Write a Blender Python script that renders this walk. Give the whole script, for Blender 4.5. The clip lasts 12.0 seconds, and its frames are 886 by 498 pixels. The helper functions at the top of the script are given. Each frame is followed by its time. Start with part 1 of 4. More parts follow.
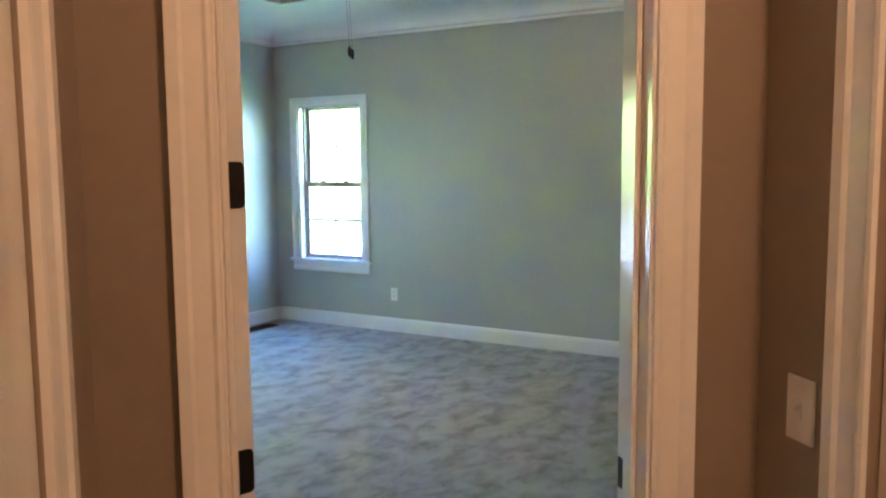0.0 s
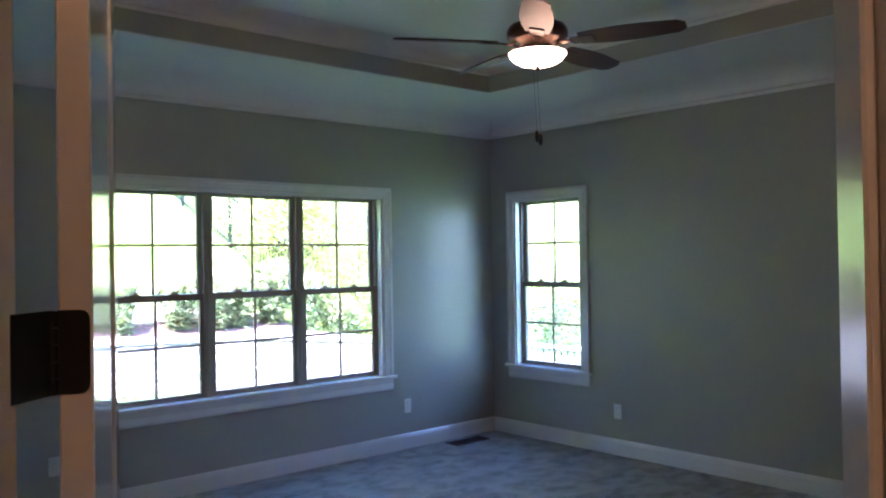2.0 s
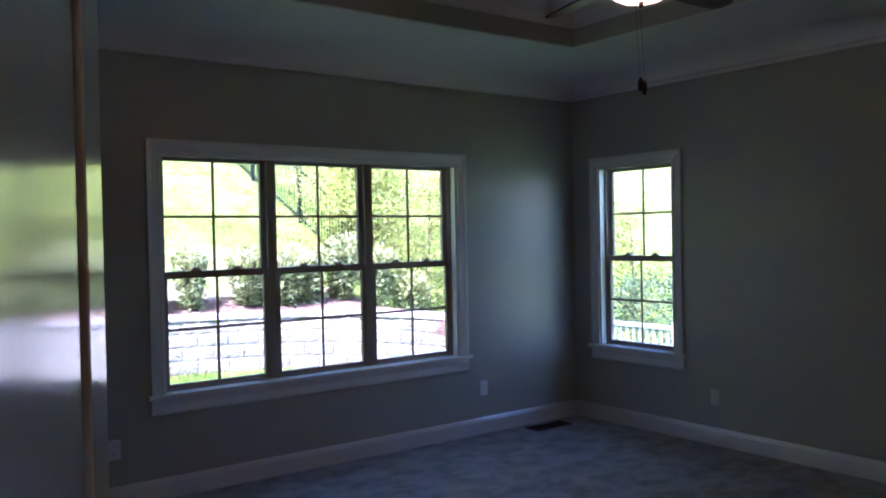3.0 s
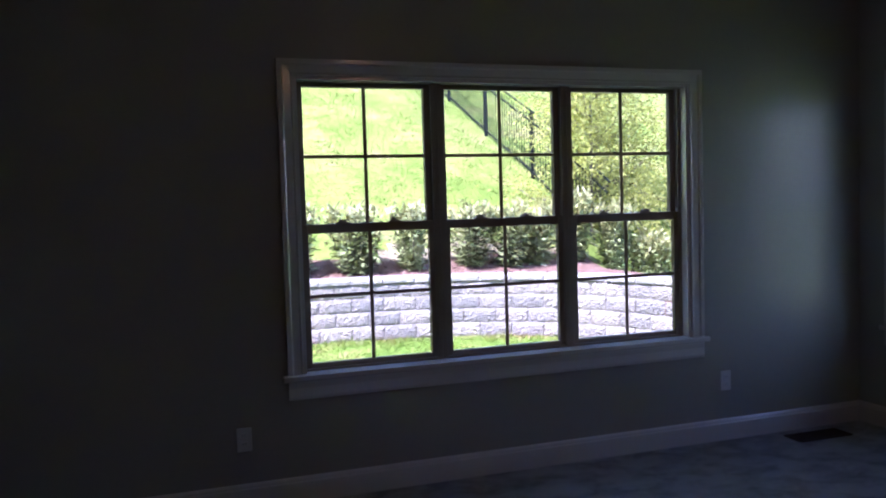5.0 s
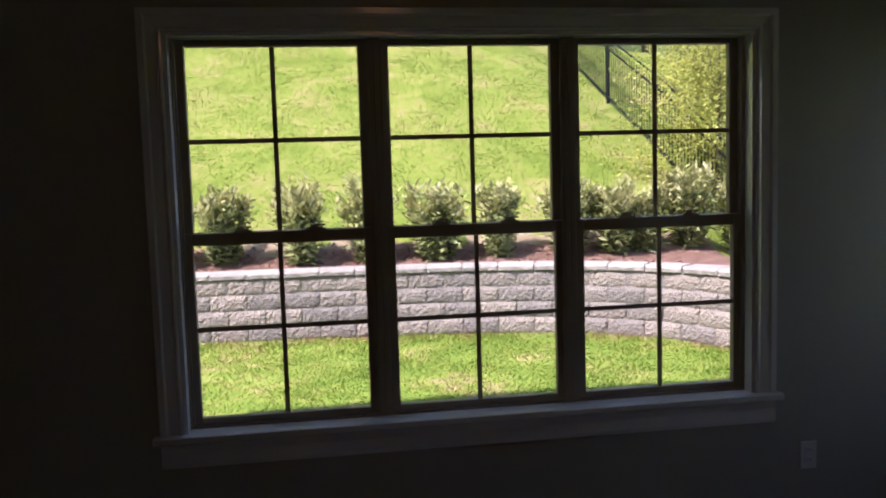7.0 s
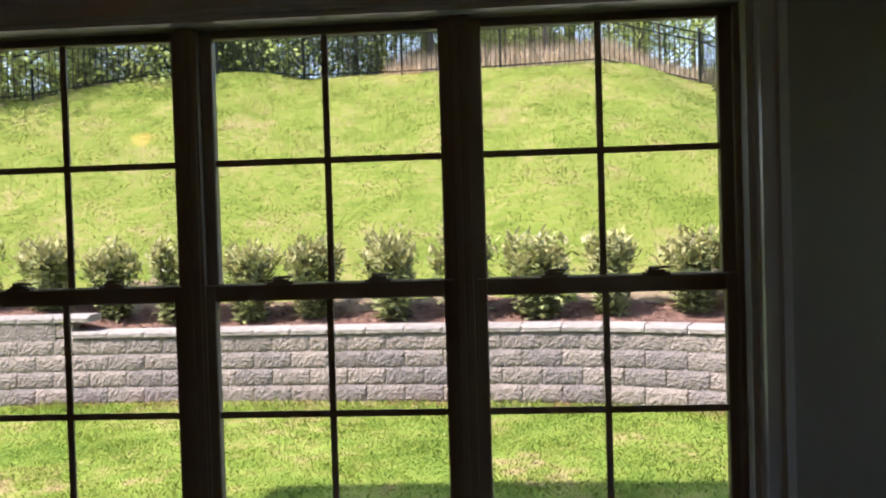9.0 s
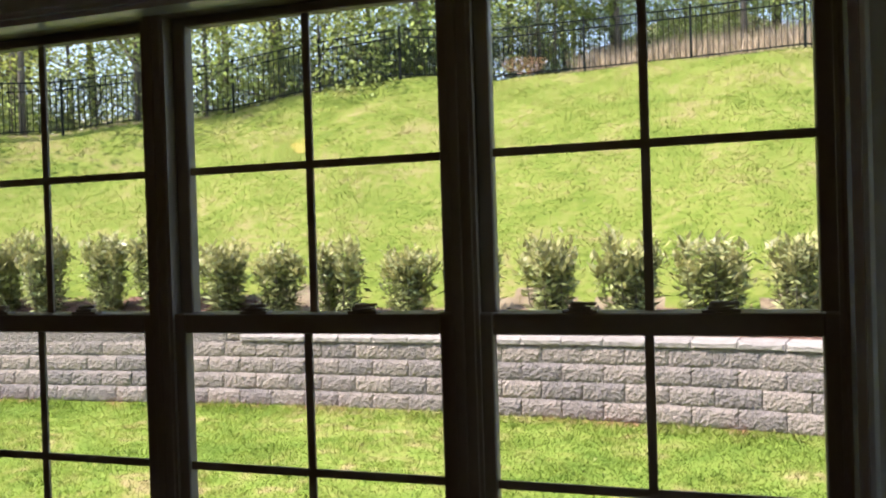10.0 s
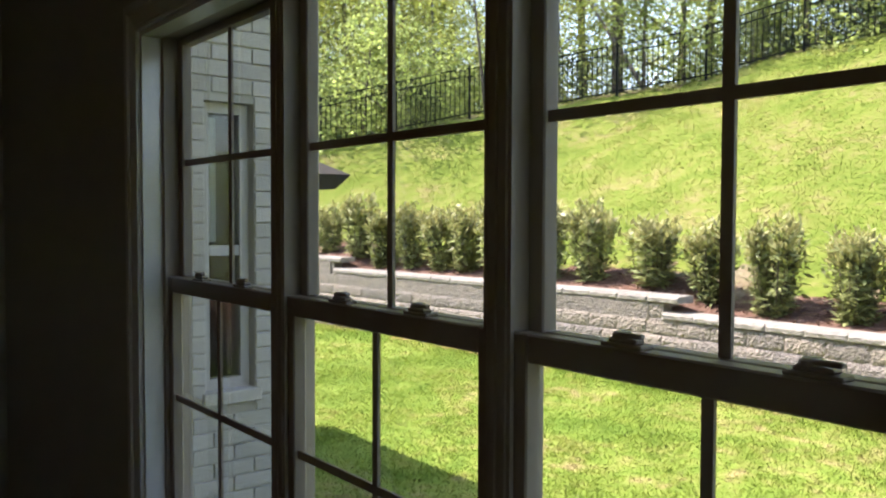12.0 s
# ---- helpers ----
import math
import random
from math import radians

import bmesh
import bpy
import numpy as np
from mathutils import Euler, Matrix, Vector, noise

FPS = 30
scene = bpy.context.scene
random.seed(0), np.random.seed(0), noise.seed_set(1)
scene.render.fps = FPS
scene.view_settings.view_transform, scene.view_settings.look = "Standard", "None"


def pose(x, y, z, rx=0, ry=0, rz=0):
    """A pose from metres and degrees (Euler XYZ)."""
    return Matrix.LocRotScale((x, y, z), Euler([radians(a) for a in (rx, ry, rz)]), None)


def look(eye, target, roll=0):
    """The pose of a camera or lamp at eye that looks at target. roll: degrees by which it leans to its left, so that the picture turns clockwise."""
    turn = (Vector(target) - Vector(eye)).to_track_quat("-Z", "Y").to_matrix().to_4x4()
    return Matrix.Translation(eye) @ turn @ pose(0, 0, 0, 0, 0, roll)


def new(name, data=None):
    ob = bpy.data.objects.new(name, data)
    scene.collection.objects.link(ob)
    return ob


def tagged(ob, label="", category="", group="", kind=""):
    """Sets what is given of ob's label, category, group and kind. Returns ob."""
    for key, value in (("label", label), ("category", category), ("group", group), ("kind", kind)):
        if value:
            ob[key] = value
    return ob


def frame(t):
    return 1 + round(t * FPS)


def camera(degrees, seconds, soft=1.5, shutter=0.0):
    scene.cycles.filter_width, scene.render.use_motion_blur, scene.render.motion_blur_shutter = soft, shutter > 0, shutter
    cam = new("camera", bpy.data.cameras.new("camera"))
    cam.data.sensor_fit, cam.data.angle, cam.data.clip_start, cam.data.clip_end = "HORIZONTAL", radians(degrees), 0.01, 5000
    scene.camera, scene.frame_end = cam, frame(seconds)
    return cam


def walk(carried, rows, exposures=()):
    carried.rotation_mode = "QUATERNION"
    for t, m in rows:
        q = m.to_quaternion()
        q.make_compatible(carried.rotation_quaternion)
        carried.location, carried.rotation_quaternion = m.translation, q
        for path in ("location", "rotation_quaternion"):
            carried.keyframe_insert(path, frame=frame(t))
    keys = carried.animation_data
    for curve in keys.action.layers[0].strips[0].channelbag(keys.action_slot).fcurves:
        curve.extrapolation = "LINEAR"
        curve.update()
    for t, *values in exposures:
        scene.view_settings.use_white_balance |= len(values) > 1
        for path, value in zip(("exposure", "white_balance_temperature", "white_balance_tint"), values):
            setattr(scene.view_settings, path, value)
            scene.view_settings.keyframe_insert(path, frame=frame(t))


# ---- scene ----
cam = camera(56.3, 12.0, soft=2.1)
PATH = [
    (0, (-6.138, -5.562, 1.517), (-4.43, -4.54, 1.311), -0.5),
    (0.5, (-5.905, -5.531, 1.534), (-4.29, -4.363, 1.367), -1.3),
    (1, (-5.699, -5.518, 1.559), (-4.156, -4.247, 1.513), -1.8),
    (1.5, (-5.485, -5.48, 1.572), (-4.064, -4.073, 1.595), -0.9),
    (2, (-5.34, -5.352, 1.568), (-4.013, -3.856, 1.59), -0.9),
    (2.5, (-5.218, -5.148, 1.563), (-3.929, -3.619, 1.558), -1.4),
    (3, (-5.083, -4.953, 1.542), (-3.886, -3.351, 1.508), -1.1),
    (3.5, (-4.889, -4.728, 1.542), (-3.823, -3.036, 1.486), -1.2),
    (3.7, (-4.816, -4.627, 1.539), (-3.789, -2.912, 1.483), -1.6),
    (5.3, (-3.97, -3.845, 1.433), (-3.364, -1.943, 1.32), -1.8),
    (5.5, (-3.861, -3.743, 1.445), (-3.275, -1.834, 1.341), -2.0),
    (6, (-3.573, -3.537, 1.462), (-3.113, -1.593, 1.367), -1.9),
    (6.5, (-3.277, -3.322, 1.468), (-2.958, -1.352, 1.339), -1.5),
    (7, (-2.965, -3.055, 1.538), (-2.668, -1.085, 1.36), -1.7),
    (7.5, (-2.725, -2.835, 1.51), (-2.434, -0.859, 1.405), -1.5),
    (7.7, (-2.591, -2.755, 1.518), (-2.357, -0.771, 1.438), -1.4),
    (9.3, (-1.766, -1.969, 1.471), (-2.023, 0.015, 1.434), -2.0),
    (9.5, (-1.685, -1.845, 1.469), (-2.038, 0.124, 1.434), -2.2),
    (10, (-1.501, -1.59, 1.506), (-2.114, 0.313, 1.482), -1.8),
    (10.5, (-1.289, -1.367, 1.519), (-2.218, 0.405, 1.498), -0.2),
    (11, (-1.217, -1.119, 1.512), (-2.322, 0.548, 1.487), -0.5),
    (11.5, (-1.145, -0.924, 1.526), (-2.417, 0.619, 1.486), -1.0),
    (12, (-1.022, -0.821, 1.528), (-2.586, 0.423, 1.451), 0.2),
]
EXPOSURES = [(0, 6.33, 4550, 17), (0.5, 6.02, 4600, 19), (1.0, 5.72, 4550, 21), (1.5, 5.25, 4550, 24), (2.0, 4.62, 4600, 26), (2.5, 3.95, 4700, 31), (3.0, 3.4, 4750, 33), (3.5, 2.8, 4750, 39), (5.5, 2.5, 5250, 38), (6.0, 2.2, 5600, 37), (6.5, 1.95, 5950, 34), (7.5, 1.68, 6200, 32), (9.5, 1.7, 6400, 25), (11.0, 1.67, 6550, 22), (11.5, 1.7, 6650, 21), (12.0, 1.9, 6650, 21)]
walk(cam, [(t, look(eye, target, roll)) for t, eye, target, roll in PATH], EXPOSURES)

# ---- world, sun, lamps ----
world = bpy.data.worlds.new("world")
scene.world = world
world.use_nodes = True
SUN_DIR = Vector((0.85, 0.53, 0)).normalized() * math.cos(radians(58)) + Vector((0, 0, -math.sin(radians(58))))
_wn = world.node_tree.nodes
_sky = _wn.new("ShaderNodeTexSky")
_sky.sky_type = "NISHITA"
_sky.sun_disc = False
_sky.sun_elevation = radians(58)
_sky.sun_rotation = math.atan2(-SUN_DIR.x, -SUN_DIR.y)
_sky.air_density, _sky.dust_density = 1.2, 1.5
world.node_tree.links.new(_sky.outputs[0], _wn["Background"].inputs[0])
_wn["Background"].inputs[1].default_value = 0.15

sun = new("sun", bpy.data.lights.new("sun", "SUN"))
sun.data.energy, sun.data.angle, sun.data.color = 3.4, radians(0.5), (1.0, 0.95, 0.86)
sun.matrix_world = look((0, 0, 30), Vector((0, 0, 30)) + SUN_DIR)

FAN = (-2.48, -2.805)
fan_bulb = new("fan_bulb", bpy.data.lights.new("fan_bulb", "POINT"))
fan_bulb.data.energy, fan_bulb.data.color, fan_bulb.data.shadow_soft_size = 0.11, (1.0, 0.33, 0.09), 0.05
fan_bulb.location = (FAN[0], FAN[1], 2.478)


def diag(a, b, z=0.0):
    """A place given along (a) and across (b) the corner doorway's wall."""
    return Vector(((a + b) / math.sqrt(2), (b - a) / math.sqrt(2), z))


hall_bulb = new("hall_bulb", bpy.data.lights.new("hall_bulb", "POINT"))
hall_bulb.data.energy, hall_bulb.data.color, hall_bulb.data.shadow_soft_size = 0.76, (1.0, 0.46, 0.135), 0.1
hall_bulb.location = diag(0.44, -8.6, 2.6)


# ---- materials ----
def mat(name, color, rough=0.6, metal=0.0, var=0.08, scale=6.0, fine=60.0, bump=0.0, bump_scale=120.0, spec=0.5, obvar=0.0, sheen=0.0, island=0.0, trans=0.0, color2=None, bump_depth=0.01, coat=None):
    m = bpy.data.materials.new(name)
    m.use_nodes = True
    nt = m.node_tree
    n, l = nt.nodes, nt.links
    b = n["Principled BSDF"]
    b.inputs["Roughness"].default_value = rough
    b.inputs["Metallic"].default_value = metal
    b.inputs["Specular IOR Level"].default_value = spec
    if coat:
        b.inputs["Coat Weight"].default_value, b.inputs["Coat Roughness"].default_value = coat
    if sheen:
        b.inputs["Sheen Weight"].default_value = sheen
    co = n.new("ShaderNodeTexCoord")
    n1, n2 = n.new("ShaderNodeTexNoise"), n.new("ShaderNodeTexNoise")
    n1.inputs["Scale"].default_value, n2.inputs["Scale"].default_value = scale, fine
    n1.inputs["Detail"].default_value = 4
    l.new(co.outputs["Object"], n1.inputs["Vector"])
    l.new(co.outputs["Object"], n2.inputs["Vector"])
    add = n.new("ShaderNodeMath")
    add.operation = "ADD"
    l.new(n1.outputs["Fac"], add.inputs[0])
    l.new(n2.outputs["Fac"], add.inputs[1])
    val = add.outputs[0]
    mr = n.new("ShaderNodeMapRange")
    mr.inputs["From Min"].default_value, mr.inputs["From Max"].default_value = 0.6, 1.4
    mr.inputs["To Min"].default_value, mr.inputs["To Max"].default_value = 1 - var, 1 + var
    l.new(val, mr.inputs["Value"])
    fac = mr.outputs[0]
    for amount, node, out in ((obvar, "ShaderNodeObjectInfo", "Random"), (island, "ShaderNodeNewGeometry", "Random Per Island")):
        if amount:
            oi, m2, m3 = n.new(node), n.new("ShaderNodeMapRange"), n.new("ShaderNodeMath")
            m2.inputs["To Min"].default_value, m2.inputs["To Max"].default_value = 1 - amount, 1 + amount
            l.new(oi.outputs[out], m2.inputs["Value"])
            m3.operation = "MULTIPLY"
            l.new(fac, m3.inputs[0])
            l.new(m2.outputs[0], m3.inputs[1])
            fac = m3.outputs[0]
    mul = n.new("ShaderNodeVectorMath")
    mul.operation = "SCALE"
    mul.inputs[0].default_value = color
    if color2:
        oi2, mxc = n.new("ShaderNodeObjectInfo"), n.new("ShaderNodeMix")
        mxc.data_type = "VECTOR"
        mxc.inputs[4].default_value, mxc.inputs[5].default_value = color, color2
        fr2 = n.new("ShaderNodeMath")
        fr2.operation = "MULTIPLY_ADD"
        fr2.inputs[1].default_value, fr2.inputs[2].default_value = 0.7, -0.2
        ad2 = n.new("ShaderNodeMath")
        ad2.operation = "ADD"
        l.new(n1.outputs["Fac"], fr2.inputs[0])
        l.new(oi2.outputs["Random"], ad2.inputs[0])
        l.new(fr2.outputs[0], ad2.inputs[1])
        l.new(ad2.outputs[0], mxc.inputs[0])
        l.new(mxc.outputs[1], mul.inputs[0])
    l.new(fac, mul.inputs["Scale"])
    l.new(mul.outputs[0], b.inputs["Base Color"])
    if bump:
        nb, bp = n.new("ShaderNodeTexNoise"), n.new("ShaderNodeBump")
        nb.inputs["Scale"].default_value = bump_scale
        nb.inputs["Detail"].default_value = 6
        bp.inputs["Strength"].default_value = bump
        bp.inputs["Distance"].default_value = bump_depth
        l.new(co.outputs["Object"], nb.inputs["Vector"])
        l.new(nb.outputs["Fac"], bp.inputs["Height"])
        l.new(bp.outputs[0], b.inputs["Normal"])
    if trans:
        tr, mx = n.new("ShaderNodeBsdfTranslucent"), n.new("ShaderNodeMixShader")
        mx.inputs[0].default_value = trans
        l.new(mul.outputs[0], tr.inputs["Color"])
        l.new(b.outputs[0], mx.inputs[1])
        l.new(tr.outputs[0], mx.inputs[2])
        l.new(mx.outputs[0], n["Material Output"].inputs["Surface"])
    return m


def blend_mat(name, colors, scale, rough=0.95, bump=0.3, bump_scale=40.0, stretch=(1, 1, 1), detail=8, stops=None, sheen=0.0, fine=None, weight=0.35, swirl=0.6, trans=0.0):
    """A surface whose colour wanders through several tones at two scales."""
    m = bpy.data.materials.new(name)
    m.use_nodes = True
    nt = m.node_tree
    n, l = nt.nodes, nt.links
    b = n["Principled BSDF"]
    b.inputs["Roughness"].default_value = rough
    b.inputs["Specular IOR Level"].default_value = 0.2
    if sheen:
        b.inputs["Sheen Weight"].default_value = sheen
    co, mp = n.new("ShaderNodeTexCoord"), n.new("ShaderNodeMapping")
    mp.inputs["Scale"].default_value = stretch
    l.new(co.outputs["Object"], mp.inputs["Vector"])
    n1, n2 = n.new("ShaderNodeTexNoise"), n.new("ShaderNodeTexNoise")
    n1.inputs["Scale"].default_value, n1.inputs["Detail"].default_value = scale, detail
    n1.inputs["Roughness"].default_value = 0.65
    n1.inputs["Distortion"].default_value = swirl
    n2.inputs["Scale"].default_value, n2.inputs["Detail"].default_value = fine or scale * 14, 3
    l.new(mp.outputs[0], n1.inputs["Vector"])
    l.new(mp.outputs[0], n2.inputs["Vector"])
    mixv = n.new("ShaderNodeMath")
    mixv.operation = "MULTIPLY_ADD"
    mixv.inputs[1].default_value = weight
    l.new(n2.outputs["Fac"], mixv.inputs[0])
    l.new(n1.outputs["Fac"], mixv.inputs[2])
    ramp = n.new("ShaderNodeValToRGB")
    stops = stops or [0.5 + 0.36 * i / (len(colors) - 1) for i in range(len(colors))]
    while len(ramp.color_ramp.elements) < len(colors):
        ramp.color_ramp.elements.new(0.5)
    for e, c, s in zip(ramp.color_ramp.elements, colors, stops):
        e.position, e.color = s, (*c, 1)
    l.new(mixv.outputs[0], ramp.inputs["Fac"])
    l.new(ramp.outputs["Color"], b.inputs["Base Color"])
    nb, bp = n.new("ShaderNodeTexNoise"), n.new("ShaderNodeBump")
    nb.inputs["Scale"].default_value, nb.inputs["Detail"].default_value = bump_scale, 4
    bp.inputs["Strength"].default_value, bp.inputs["Distance"].default_value = bump, 0.02
    l.new(co.outputs["Object"], nb.inputs["Vector"])
    l.new(nb.outputs["Fac"], bp.inputs["Height"])
    l.new(bp.outputs[0], b.inputs["Normal"])
    if trans:
        tr, mx = n.new("ShaderNodeBsdfTranslucent"), n.new("ShaderNodeMixShader")
        mx.inputs[0].default_value = trans
        l.new(ramp.outputs["Color"], tr.inputs["Color"])
        l.new(b.outputs[0], mx.inputs[1])
        l.new(tr.outputs[0], mx.inputs[2])
        l.new(mx.outputs[0], n["Material Output"].inputs["Surface"])
    return m


M_WALL = mat("greige_wall_paint", (0.435, 0.43, 0.375), 0.34, var=0.03, scale=2.0, fine=30, bump=0.05, bump_scale=260, spec=0.5, coat=(0.07, 0.06))
# the room's greige, with dim warm lamplight worked into the base colour
M_HALL = mat("lamp_toned_greige_hall_paint", (0.29, 0.24, 0.185), 0.4, var=0.04, scale=2.0, fine=30, bump=0.06, bump_scale=260)
M_TRIM = mat("white_trim_paint", (0.82, 0.81, 0.79), 0.14, spec=0.7, var=0.02, scale=5.0, fine=40, bump=0.03, bump_scale=90)
M_DOOR = mat("white_gloss_door_paint", (0.82, 0.81, 0.79), 0.14, spec=0.9, var=0.02, scale=5.0, fine=40, bump=0.03, bump_scale=90, coat=(0.6, 0.1))
M_CEIL = mat("white_ceiling_paint", (0.80, 0.765, 0.75), 0.7, var=0.02, scale=1.5, fine=40, bump=0.05, bump_scale=200)
M_CARPET = blend_mat("grey_plush_carpet", [(0.22, 0.222, 0.222), (0.40, 0.40, 0.40), (0.58, 0.58, 0.578)], 5.0, 1.0, 0.9, 420.0, stretch=(1, 1.35, 1), detail=4, stops=[0.50, 0.63, 0.76], sheen=0.5, fine=150, swirl=0.25)
M_HALLFLOOR = mat("hall_oak_floor", (0.30, 0.18, 0.09), 0.35, var=0.2, scale=3, fine=40)
M_VINYL = mat("taupe_vinyl_window_frame", (0.355, 0.292, 0.222), 0.42, var=0.03)
M_BLACK = mat("black_hardware", (0.012, 0.012, 0.012), 0.38, metal=0.4, var=0.1)
M_BRONZE = mat("oil_rubbed_bronze", (0.06, 0.035, 0.022), 0.32, metal=0.8, var=0.15)
M_BLADE = mat("dark_walnut_blade", (0.055, 0.026, 0.015), 0.4, var=0.3, scale=9, fine=80)
M_PLASTIC = mat("white_plastic", (0.78, 0.78, 0.76), 0.35, var=0.02)
# register metal; also colours the sheet standing in for the wing's unlit room
M_VENT_BACKING = mat("brown_register_and_dark_backing", (0.05, 0.035, 0.025), 0.5, metal=0.3)
M_BRICK = mat("whitewashed_brick", (0.52, 0.472, 0.405), 0.85, var=0.16, scale=14, fine=90, bump=0.5, bump_scale=70, obvar=0.14)
M_MORTAR = mat("pale_mortar", (0.44, 0.40, 0.345), 0.9, var=0.1, scale=20, fine=120, bump=0.4)
M_BLOCK = mat("split_face_concrete", (0.235, 0.21, 0.196), 0.95, var=0.4, scale=18, fine=90, bump=1.0, bump_depth=0.045, bump_scale=38, obvar=0.11, color2=(0.285, 0.242, 0.208), spec=0.2)
M_CAP = mat("concrete_cap", (0.29, 0.262, 0.236), 0.9, var=0.25, scale=12, fine=80, bump=0.7, bump_scale=60, obvar=0.1, spec=0.2)
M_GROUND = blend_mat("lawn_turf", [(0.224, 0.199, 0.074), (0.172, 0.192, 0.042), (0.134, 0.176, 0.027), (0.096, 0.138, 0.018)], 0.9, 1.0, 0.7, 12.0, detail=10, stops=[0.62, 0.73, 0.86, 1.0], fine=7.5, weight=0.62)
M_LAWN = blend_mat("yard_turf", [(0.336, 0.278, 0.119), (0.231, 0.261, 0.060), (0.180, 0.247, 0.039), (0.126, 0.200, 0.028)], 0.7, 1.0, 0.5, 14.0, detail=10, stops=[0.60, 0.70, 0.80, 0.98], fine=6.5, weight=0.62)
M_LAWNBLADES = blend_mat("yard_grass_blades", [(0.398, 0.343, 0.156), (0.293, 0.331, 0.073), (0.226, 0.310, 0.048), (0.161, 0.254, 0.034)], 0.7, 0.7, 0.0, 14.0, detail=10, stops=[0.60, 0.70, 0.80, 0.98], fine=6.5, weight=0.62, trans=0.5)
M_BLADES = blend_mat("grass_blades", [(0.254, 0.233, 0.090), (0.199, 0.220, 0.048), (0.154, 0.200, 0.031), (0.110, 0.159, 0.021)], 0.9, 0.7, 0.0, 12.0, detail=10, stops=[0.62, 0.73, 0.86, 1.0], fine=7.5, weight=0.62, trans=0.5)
M_DRYBLADES = mat("straw_blades", (0.36, 0.30, 0.14), 0.7, var=0.25, scale=1, fine=5, island=0.35, trans=0.2)
M_MULCH = blend_mat("red_brown_mulch", [(0.09, 0.05, 0.038), (0.17, 0.095, 0.07), (0.25, 0.155, 0.12)], 9.0, 1.0, 1.0, 60.0)
M_CHIP = mat("mulch_chips", (0.23, 0.135, 0.10), 0.9, var=0.2, island=0.5)
M_SOIL = blend_mat("bare_orange_soil", [(0.25, 0.12, 0.06), (0.34, 0.19, 0.10)], 4.0)
M_DRYSOIL = blend_mat("pale_dry_soil", [(0.12, 0.085, 0.05), (0.22, 0.17, 0.105), (0.28, 0.235, 0.15)], 3.0, fine=30)
M_LITTER = blend_mat("forest_floor_litter", [(0.09, 0.075, 0.04), (0.16, 0.14, 0.07), (0.17, 0.20, 0.06)], 1.2, fine=14)
# evergreen leaf at the fence; at the railing, house shade put into bush leaves
M_EVERGREEN_SHADE = mat("evergreen_and_shaded_leaf", (0.055, 0.085, 0.03), 0.4, var=0.3, scale=3, fine=12, island=0.5, trans=0.2)
M_LAUREL = mat("laurel_leaf", (0.285, 0.315, 0.128), 0.42, spec=0.4, var=0.2, scale=3, fine=12, island=0.55, trans=0.25)
M_LAUREL_TOP = mat("laurel_new_leaf", (0.36, 0.345, 0.145), 0.45, spec=0.4, var=0.2, scale=3, fine=12, island=0.4, trans=0.3)
M_LEAF = mat("woodland_leaf", (0.43, 0.47, 0.115), 0.55, var=0.3, scale=0.4, fine=3, island=0.35, obvar=0.35, trans=0.6)
M_LEAF_DK = mat("understorey_leaf", (0.33, 0.40, 0.125), 0.6, var=0.3, scale=0.5, fine=3, island=0.5, obvar=0.3, trans=0.5)
M_CYPRESS = mat("golden_cypress_leaf", (0.37, 0.37, 0.09), 0.6, var=0.3, scale=1.2, fine=6, island=0.45, obvar=0.15, trans=0.5)
M_BARK = mat("grey_brown_bark", (0.115, 0.095, 0.075), 0.95, var=0.35, scale=5, fine=30, bump=0.8, bump_scale=25, obvar=0.3)
M_FENCE = mat("black_aluminium_fence", (0.012, 0.015, 0.014), 0.8, spec=0.08)
# white railing paint with its base colour lowered to mid grey
M_RAIL = mat("greyed_white_railing_paint", (0.40, 0.40, 0.39), 0.5, var=0.12)
M_ROOF = mat("dark_roof_shingle", (0.045, 0.038, 0.034), 0.9, var=0.3, scale=8, fine=60, bump=0.6)
M_STRAW = mat("dry_brush", (0.40, 0.31, 0.21), 0.95, var=0.25, island=0.4, trans=0.2)
M_SIDING = mat("pale_house_wall", (0.55, 0.52, 0.47), 0.9, var=0.1)
# white frame paint taken down to tan, its shade put into the colour
M_SHADED_FRAME = mat("shaded_white_window_paint", (0.50, 0.46, 0.40), 0.5, var=0.05)
M_BLIND = mat("blind_behind_pane", (0.55, 0.55, 0.50), 0.7)


def glass_mat():
    m = bpy.data.materials.new("window_glass")
    m.use_nodes = True
    n, l = m.node_tree.nodes, m.node_tree.links
    n.remove(n["Principled BSDF"])
    gl = n.new("ShaderNodeBsdfGlass")
    gl.inputs["Color"].default_value = (0.97, 0.985, 0.98, 1)
    gl.inputs["Roughness"].default_value = 0.0
    gl.inputs["IOR"].default_value = 1.45
    l.new(gl.outputs[0], n["Material Output"].inputs["Surface"])
    return m


M_GLASS = glass_mat()


def glow_mat(name, color, strength):
    m = bpy.data.materials.new(name)
    m.use_nodes = True
    b = m.node_tree.nodes["Principled BSDF"]
    b.inputs["Base Color"].default_value = (0.8, 0.75, 0.65, 1)
    b.inputs["Emission Color"].default_value = (*color, 1)
    b.inputs["Emission Strength"].default_value = strength
    return m


M_BOWL = glow_mat("lit_frosted_glass", (1.0, 0.55, 0.24), 0.8)
M_DOME = glow_mat("warm_hall_glass", (1.0, 0.46, 0.17), 0.2)


